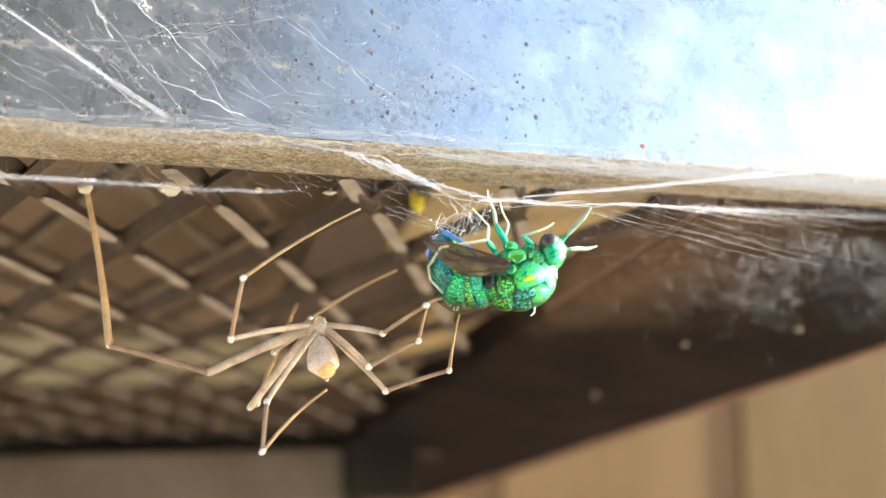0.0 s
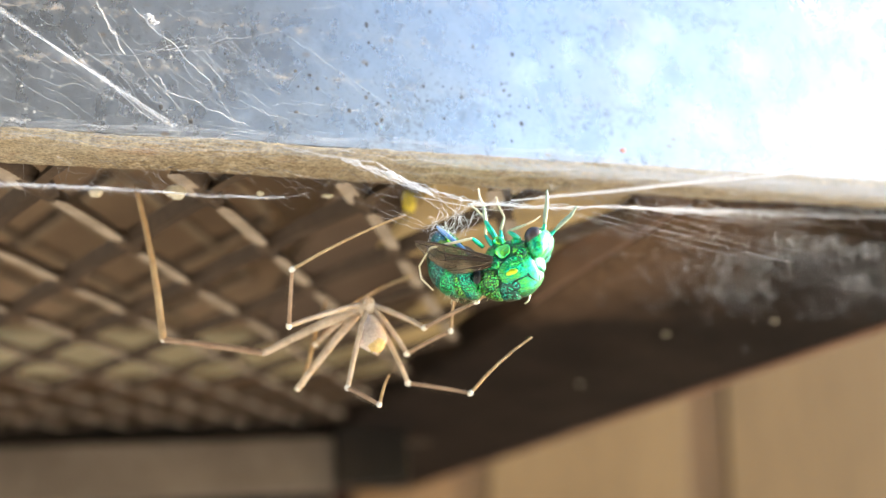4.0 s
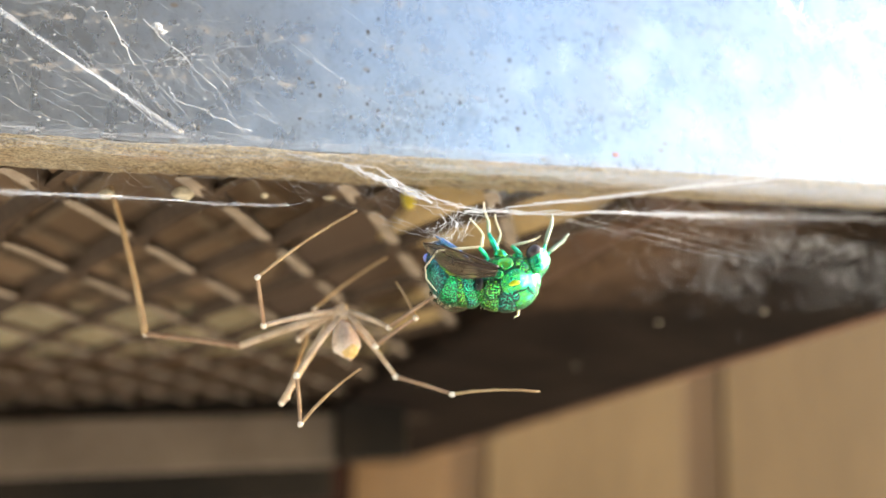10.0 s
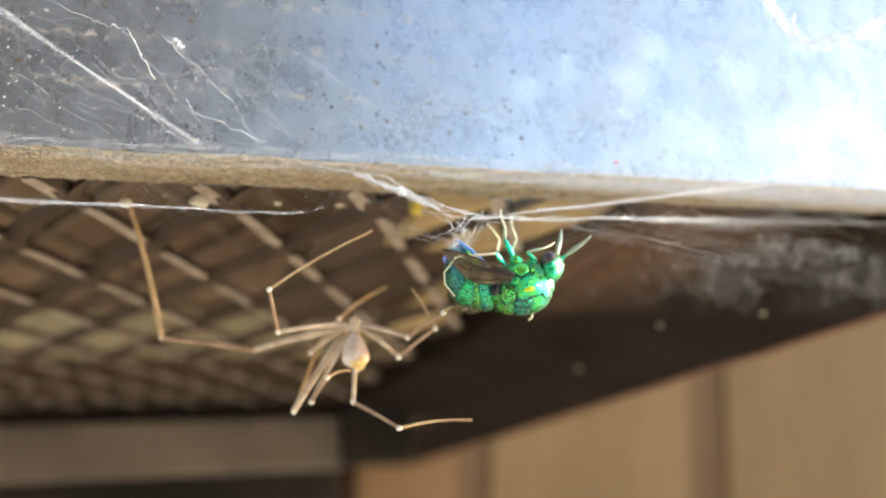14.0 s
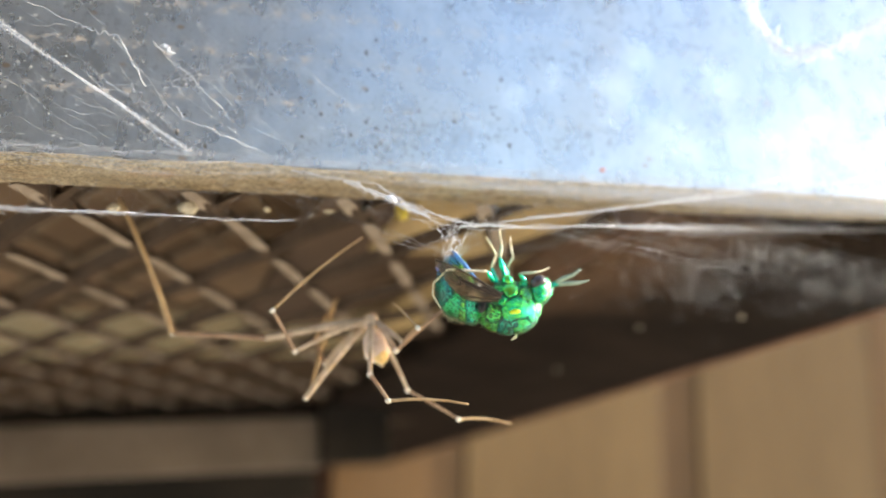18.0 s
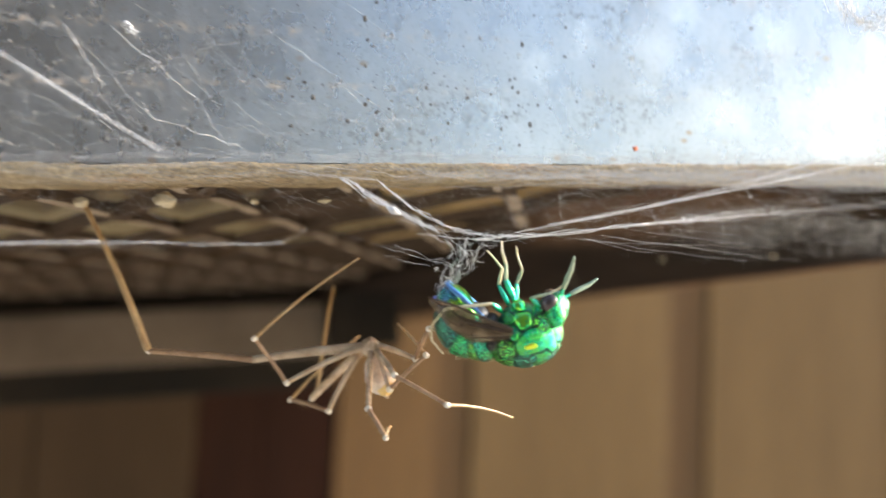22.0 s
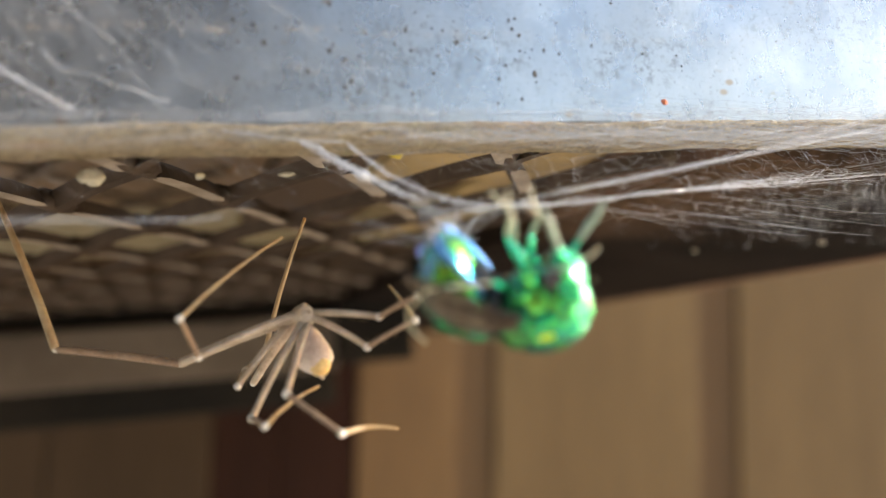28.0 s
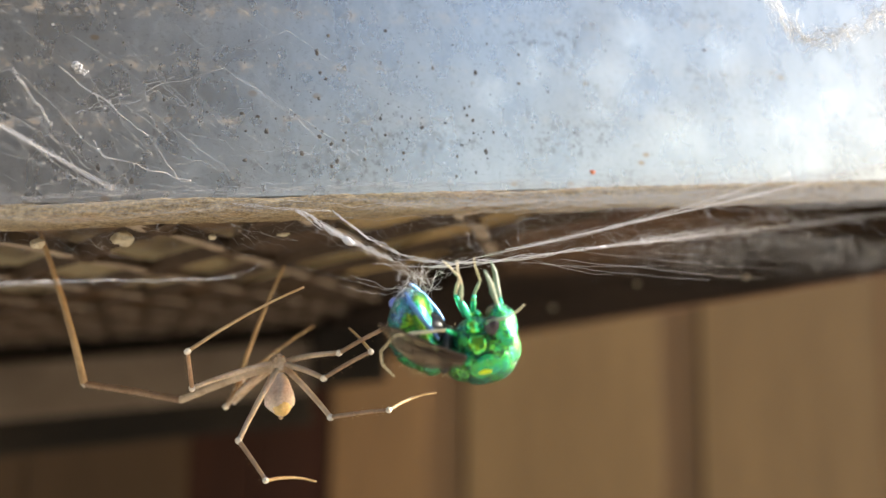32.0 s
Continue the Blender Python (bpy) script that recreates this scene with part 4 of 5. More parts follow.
for name, a0, a1, mat, proud, label in (("first_plate", -76, -38, JEWEL, 0.04, ""), ("yellow_band", -92, -76, BAND, 0.0, "yellow-green beaded band"), ("second_plate", -128, -92, JEWEL, 0.0, ""), ("third_plate", -196, -128, REAR, -0.05, "blue-green beaded rear plate"),
                                        ("abdomen_tip", 112, 164, TIPBLUE, -0.08, "blue abdomen tip wrapped in silk"), ("belly_plate", -38, 112, BELLY, -0.1, "smooth green belly edged with blue")):
    wp(name, slice_plate(A_AT, A_REACH, A_WIDE, a0, a1, proud, 0.07, 0.35 if name == "belly_plate" else 0.72), mat, abdomen, label)
for s in (-1, 1):
    wp("flank_patch", plate(s, -2.75, 0.75, 1.35, 0.85, -52, 0.04, 2.2, (A_AT, A_REACH, A_WIDE)), FLANK, abdomen, "yellow-green patch on the abdomen's side")
EDGEBLUE = worn("lavender_blue_edge", (0.05, 0.24, 0.60), (0.24, 0.40, 0.72), 0.7, 0.42, 0.6)
LAVENDER = material("lavender", (0.26, 0.32, 0.80), 0.3, 0.3)
wp("tail_bulb", blob((-4.5, 0.3, 1.8), (0.42, 0.38, 0.4), (0, 20, 0), 20), LAVENDER, abdomen, "pale lavender tail bulb")
for s in (-1, 1):
    wp("belly_edge", limb([(-1.2, s * 1.6, 0.75), (-1.8, s * 1.68, 1.35), (-2.6, s * 1.6, 2.05), (-3.4, s * 1.35, 2.75), (-3.8, s * 0.9, 3.15)], [0.10, 0.16, 0.19, 0.16, 0.08]), EDGEBLUE, abdomen, "pale lavender-blue belly edge")
# head
head = wp("head", blob((4.15, 0, 1.25), (0.95, 1.7, 1.42), (0, 24, 0), 36, 0.03), SMOOTH)
for s in (-1, 1):
    wp("eye", blob((3.98, s * 1.12, 1.88), (0.60, 0.62, 0.68), (0, 50, 0), 24), EYE, head, "dark glossy compound eye")
wp("face_plate", blob((4.85, 0, 1.15), (0.34, 0.95, 0.85), (0, 24, 0), 20), JEWEL, head)
for s in (-1, 1):
    wp("cheek", blob((4.2, s * 1.25, 0.85), (0.62, 0.48, 0.72), (0, 24, 0), 24), SMOOTH, head, "polished green cheek")
wp("jaw", blob((4.2, 0, 2.4), (0.4, 0.5, 0.35), (0, 0, 0), 14), HORN, head, "brown mouthparts")
antennae = []
for s in (-1, 1):
    an = wp("antenna", limb([(0, 0, 0), (0.35, s * 0.12, 0.55), (0.55, s * 0.15, 0.85)], [0.13, 0.15, 0.12]), LIMB)
    wp("flagellum", limb([(0.55, s * 0.15, 0.85), (1.0, s * 0.3, 1.5), (1.5, s * 0.45, 2.1), (1.9, s * 0.5, 2.9)], [0.14, 0.19, 0.16, 0.06]), worn("antenna_green" if s < 0 else "antenna_grey", (0.10, 0.22, 0.16), (0.45, 0.50, 0.38), 0.5, 0.4), an, "greyish tapering feeler")
    an.location = Vector((4.65, s * 0.45, 1.75)) * MM
    antennae.append(an)


def wing(name, s, base, spread, lift, wide=2.3, mat=FILM):
    """A folded wing: a thin film with a straight front rib, cells behind it and a rounded tip."""
    bm = bmesh.new()
    bx, by, bz = base
    along, rows = 18, 6
    grid = []
    for i in range(along + 1):
        u = i / along
        w = 0.35 + (wide - 0.35) * min(1.0, u / 0.62) ** 0.8
        row = []
        for j in range(rows + 1):
            q = j / rows
            tip = max(0.0, u - 0.62) / 0.38
            drop = w * (1 - 0.55 * tip ** 2.2) * q + 0.25 * tip ** 2
            row.append(Vector((bx - spread * u * (1 - 0.10 * q * q), by + s * (0.28 * math.sin(u * 2.6) + 0.07 * math.sin(q * 9 + u * 4)), bz + lift * u - drop)))
        grid.append(row)
    lo = [[bm.verts.new(p) for p in row] for row in grid]
    hi = [[bm.verts.new(p + Vector((0, s * 0.03, 0))) for p in row] for row in grid]
    for i in range(along):
        for j in range(rows):
            bm.faces.new((lo[i][j], lo[i][j + 1], lo[i + 1][j + 1], lo[i + 1][j]))
            bm.faces.new((hi[i][j], hi[i + 1][j], hi[i + 1][j + 1], hi[i][j + 1]))
    bmesh.ops.recalc_face_normals(bm, faces=bm.faces)
    ob = wp(name, bm, mat, None, "smoky brown see-through wing")
    for cols, thick in (([0] * 10, 0.1), ([1, 1, 1, 2, 2, 2, 2, 1, 1, 0], 0.06), ([3, 3, 3, 3, 3, 3, 4, 4], 0.055), ([6] * 8, 0.05), ([2, 2, 2, 3, 3, 3], 0.05)):
        wp("vein", limb([grid[min(18, 2 * i)][c] + Vector((0, s * 0.05, 0)) for i, c in enumerate(cols)], [thick * (1 - 0.5 * i / len(cols)) for i in range(len(cols))], 5), VEIN, ob)
    for i, j0, j1 in ((7, 0, 3), (11, 1, 4)):
        wp("vein", limb([grid[i][j] + Vector((0, s * 0.05, 0)) for j in range(j0, j1 + 1)], [0.04] * (j1 - j0 + 1), 5), VEIN, ob)
    return ob


wing("fore_wing", -1, (0.75, -2.45, 0.15), 5.7, 2.0, 1.95)
wing("hind_wing", -1, (0.6, -2.32, -0.1), 4.3, 1.0, 1.4)
wing("fore_wing", 1, (0.8, 2.3, -0.1), 5.3, -0.2, 1.95)
wing("hind_wing", 1, (0.6, 2.2, -0.1), 4.3, 0.1, 1.6)


def leg(name, joints, thick=1.0):
    """Thigh, shin and foot through four or more joints."""
    a, b, c, *rest = joints
    thigh = wp(name, limb([a, tuple((Vector(a) * 0.5 + Vector(b) * 0.5)), b], [0.19 * thick, 0.24 * thick, 0.14 * thick]), LIMB)
    wp("shin", limb([b, tuple(Vector(b).lerp(Vector(c), 0.5)), c], [0.12 * thick, 0.15 * thick, 0.10 * thick]), SHINGREEN if thick > 0.82 else PALE, thigh)
    wp("foot", limb([c, *rest], [0.10 * thick] + [0.08 * thick] * (len(rest) - 1) + [0.05]), PALE, thigh, "pale jointed foot")
    return thigh


leg("middle_leg", [(0.75, -0.8, 1.9), (0.05, -1.0, 3.3), (0.0, -0.9, 4.4), (-0.3, -0.9, 5.2), (-0.35, -0.8, 5.9)])
leg("middle_leg", [(0.8, 0.9, 1.8), (0.75, 1.2, 3.0), (1.1, 1.2, 4.0), (0.7, 1.1, 5.0), (0.6, 1.0, 5.6)], 0.85)
leg("hind_leg", [(-0.1, -1.5, 1.2), (-0.7, -2.3, 1.75), (-3.8, -2.7, 1.25), (-4.7, -2.6, 0.0), (-4.6, -2.5, -0.9), (-3.8, -2.3, -1.8)], 0.8)
leg("hind_leg", [(0.3, 0.9, 1.5), (-0.5, 1.4, 2.8), (-0.3, 1.4, 4.0), (-0.9, 1.2, 4.7), (-1.4, 1.0, 5.2)], 0.8)
leg("front_leg", [(2.6, -1.0, 1.6), (1.8, -1.45, 2.2), (3.1, -1.25, 2.6), (3.7, -0.9, 2.95), (4.1, -0.6, 3.3)], 0.85)
leg("front_leg", [(3.0, 1.2, 1.0), (2.6, 2.2, -0.5), (2.6, 2.0, -1.8), (2.5, 1.6, -2.5), (2.2, 1.4, -2.75)], 0.8)
# silk wound round the tip, and short hairs
bm = bmesh.new()
rnd = random.Random(21)
for k in range(24):
    a0, a1 = rnd.uniform(0, 6.28), rnd.uniform(0.5, 2.2)
    c = Vector((-3.9 + rnd.uniform(-0.6, 0.6), 0, 2.5 + rnd.uniform(-0.6, 0.7)))
    pts = [c + Vector((0.12 * math.sin(i * 2.0 + k), 1.2 * math.cos(a0 + a1 * i / 7), 0.9 * math.sin(a0 + a1 * i / 7))) * 1.02 for i in range(8)]
    tube(bm, pts, rnd.uniform(0.007, 0.02), 4)
for k in range(7):
    p = Vector((-3.8 + rnd.gauss(0, 0.5), rnd.gauss(0, 0.6), 3.0))
    q = p + Vector((rnd.gauss(0.8, 1.0), rnd.gauss(0, 0.5), rnd.uniform(0.7, 1.9)))
    tube(bm, [p, p.lerp(q, 0.5) + Vector((rnd.gauss(0, 0.2), 0, 0)), q], rnd.uniform(0.008, 0.02), 4)
wp("silk_wrap", bm, SILK, abdomen, "white silk wound round the abdomen tip")
bm = bmesh.new()
for k in range(240):
    a, x = rnd.uniform(2.9, 6.5), rnd.uniform(-3.8, 2.4)
    r = 2.08
    p = Vector((x, r * math.cos(a), -0.1 + r * math.sin(a) * 0.98))
    out = Vector((-0.3, math.cos(a), math.sin(a))).normalized()
    if abs(x) > 3.2:
        p = p * 0.86 + Vector((0.14 * x, 0, 0))
    tube(bm, [p, p + out * rnd.uniform(0.2, 0.42)], [0.012, 0.006], 3)
wp("hairs", bm, PALE, None, "short pale hairs")

# ---- the long-legged cellar spider ----


def chitin(name, dark, light, clear=0.25):
    m = worn(name, dark, light, 0.5, 0.4, 0.0, 0.5)
    bsdf(m).inputs["Subsurface Weight"].default_value = clear
    bsdf(m).inputs["Subsurface Radius"].default_value = (0.0006, 0.0004, 0.0002)
    bsdf(m).inputs["Subsurface Scale"].default_value = 1.0
    return m


BODY = chitin("spider_body", (0.34, 0.22, 0.13), (0.62, 0.50, 0.38))
GUT = chitin("spider_abdomen", (0.46, 0.32, 0.24), (0.84, 0.73, 0.64))
GOLD = chitin("spider_tail", (0.60, 0.38, 0.12), (0.86, 0.64, 0.30))
LEG = chitin("spider_leg", (0.34, 0.24, 0.155), (0.68, 0.55, 0.42), 0.15)
SHIN = chitin("spider_shin", (0.20, 0.115, 0.065), (0.42, 0.28, 0.18), 0.1)
LEGEND = chitin("spider_leg_end", (0.30, 0.18, 0.08), (0.52, 0.37, 0.20), 0.1)
KNEE = chitin("spider_knee", (0.62, 0.55, 0.45), (0.85, 0.80, 0.72), 0.1)

spider = thing("spider", (12, 6, -12), "pale brown long-legged cellar spider gripping the wasp", "spider")


def sp(name, bm, mat, parent=None, label=""):
    return part(name, bm, mat, parent or spider, label, True)


carapace = sp("carapace", blob((0, 0, 0), (0.82, 0.7, 0.75), (0, 0, 0), 24, 0.1, None, 3), BODY)
sp("eye_mound", blob((0.02, -0.3, 0.55), (0.3, 0.26, 0.28), (0, 0, 0), 14, 0.15), BODY, carapace)
for s in (-1, 1):
    for k in range(3):
        sp("eye", blob((s * (0.14 + 0.06 * k), -0.48 + 0.05 * k, 0.62 - 0.07 * k), (0.06, 0.06, 0.06), (0, 0, 0), 8), EYE, carapace, "tiny dark eye")
    sp("palp", limb([(s * 0.2, -0.4, 0.2), (s * 0.36, -0.75, 0.22), (s * 0.3, -0.88, 0.42), (s * 0.2, -0.8, 0.56)], [0.1, 0.12, 0.11, 0.06]), BODY, carapace, "short pale feeler beside the jaws")
    sp("jaw", blob((s * 0.14, -0.52, 0.28), (0.13, 0.14, 0.24), (0, 0, 0), 10), BODY, carapace)


def boxy(p):
    """A barrel that widens to a slanting, angular end with a pointed tail."""
    z = p.z
    w = 0.62 + 0.45 * (0.5 - z * 0.5)
    q = Vector((p.x * w, p.y * w, z))
    if z < -0.45:
        q.x *= max(0.12, 1 - (-0.45 - z) * 1.4)
        q.y *= max(0.12, 1 - (-0.45 - z) * 1.1)
        q.y -= (-0.45 - z) * 0.35
    return q


gut = sp("abdomen", blob((0, 0, -1.95), (1.32, 1.2, 1.8), (0, 0, 0), 28, 0.07, boxy, 6), GUT)
gut.location = (0, 0, -0.0004)
sp("tail_patch", blob((0.1, -0.3, -2.95), (0.72, 0.72, 0.72), (0, 8, 0), 20, 0.1, None, 8), GOLD, gut, "golden tail end of the abdomen")
sp("spinneret", blob((0.06, -0.12, -3.72), (0.16, 0.16, 0.16), (0, 0, 0), 10), BODY, gut)
sp("stalk", blob((0, 0, -0.45), (0.28, 0.28, 0.5), (0, 0, 0), 12), BODY)


def segment(name, length, r0, r1, mat, bow=0.0):
    """A leg segment from the origin along +x, slightly bowed, with a pale knee at its far end."""
    bm = limb([(length * u, 0, bow * 4 * u * (1 - u)) for u in (0, 0.25, 0.5, 0.75, 1)], [r0 + (r1 - r0) * u for u in (0, 0.25, 0.5, 0.75, 1)], 7)
    return sp(name, bm, mat)


LEG_PARTS = {}


def leg_hairs(seg, length, r, count, seed):
    rr = random.Random(seed)
    bm = bmesh.new()
    for k in range(count):
        u, a = rr.uniform(0.05, 0.95), rr.uniform(0, 6.28)
        p = Vector((length * u, r * math.cos(a), r * math.sin(a)))
        tube(bm, [p, p + Vector((0.12, 0.32 * math.cos(a), 0.32 * math.sin(a)))], [0.006, 0.003], 3)
    sp("bristles", bm, LEGEND, seg)


LENGTHS = {"A": (8.74, 8.07, 13.13), "B": (6.66, 4.46, 9.92), "C": (5.73, 4.79, 8.21), "D": (8.40, 0.95, 11.58), "E": (5.11, 5.40, 1.16), "F": (4.74, 4.17, 4.22), "G": (6.77, 5.01, 6.95), "H": (7.08, 3.71, 6.24)}
HIPS = {"A": (-0.45, 0.00, 0.00), "B": (-0.45, -0.20, 0.15), "C": (-0.40, 0.35, 0.10), "D": (-0.30, 0.50, -0.05), "E": (0.45, -0.10, 0.15), "F": (0.45, -0.20, -0.05), "G": (0.40, 0.10, -0.15), "H": (-0.05, -0.30, -0.25)}

for key, (fem, tib, met) in LENGTHS.items():
    slim = {"A": 1.65, "D": 1.45}.get(key, 1.0)
    slim *= 1.08
    thigh = segment("thigh", fem, 0.24 * slim, 0.17 * slim, LEG, 0.12)
    shin = segment("shin", tib, 0.16 * slim, 0.13 * slim, SHIN, 0.05)
    foot = segment("foot", met, (0.17 if key == "A" else 0.13) * slim, (0.11 if key == "A" else 0.075) * slim, LEGEND, 0.25 if met > 6 else 0.1)
    sp("knee", blob((0, 0, 0), (0.30, 0.25, 0.25), (0, 0, 0), 12), KNEE, shin, "white knee joint")
    sp("knee", blob((0, 0, 0), (0.28, 0.22, 0.22), (0, 0, 0), 12), KNEE, foot, "white knee joint")
    leg_hairs(thigh, fem, 0.15, 26, ord(key))
    leg_hairs(shin, tib, 0.1, 30, ord(key) + 50)
    LEG_PARTS[key] = (thigh, shin, foot)


# ---- what moves ----


def way_of(az, el):
    return Vector((math.cos(radians(az)) * math.cos(radians(el)), math.sin(radians(az)) * math.cos(radians(el)), math.sin(radians(el))))


def along(at, way):
    """The pose of a part that starts at a place (millimetres) and points its x axis along way."""
    return Matrix.Translation(Vector(at) * MM) @ way.to_track_quat("X", "Z").to_matrix().to_4x4()


def between(rows, t):
    """The leg's three directions at t, turned evenly from row to row."""
    if t <= rows[0][0]:
        return [way_of(*rows[0][1 + 2 * k:3 + 2 * k]) for k in range(3)]
    for a, b in zip(rows, rows[1:]):
        if t <= b[0]:
            u = (t - a[0]) / (b[0] - a[0])
            u = u * u * (3 - 2 * u)
            out = []
            for k in range(3):
                p, q = way_of(*a[1 + 2 * k:3 + 2 * k]), way_of(*b[1 + 2 * k:3 + 2 * k])
                v = p.lerp(q, u)
                out.append(v.normalized() if v.length > 0.1 else (p + Vector((0, -0.3, 0))).normalized())
            return out
    return [way_of(*rows[-1][1 + 2 * k:3 + 2 * k]) for k in range(3)]


def move_leg(key, rows):
    thigh, shin, foot = LEG_PARTS[key]
    fem, tib, met = LENGTHS[key]
    keyed = {thigh: [], shin: [], foot: []}
    for step in range(129):
        t = step * 0.25
        d = between(rows, t)
        a = Vector(HIPS[key])
        b = a + d[0] * fem
        c = b + d[1] * tib
        for ob, p, v in ((thigh, a, d[0]), (shin, b, d[1]), (foot, c, d[2])):
            keyed[ob].append((t, along(p, v)))
    for ob, some in keyed.items():
        walk(ob, some)


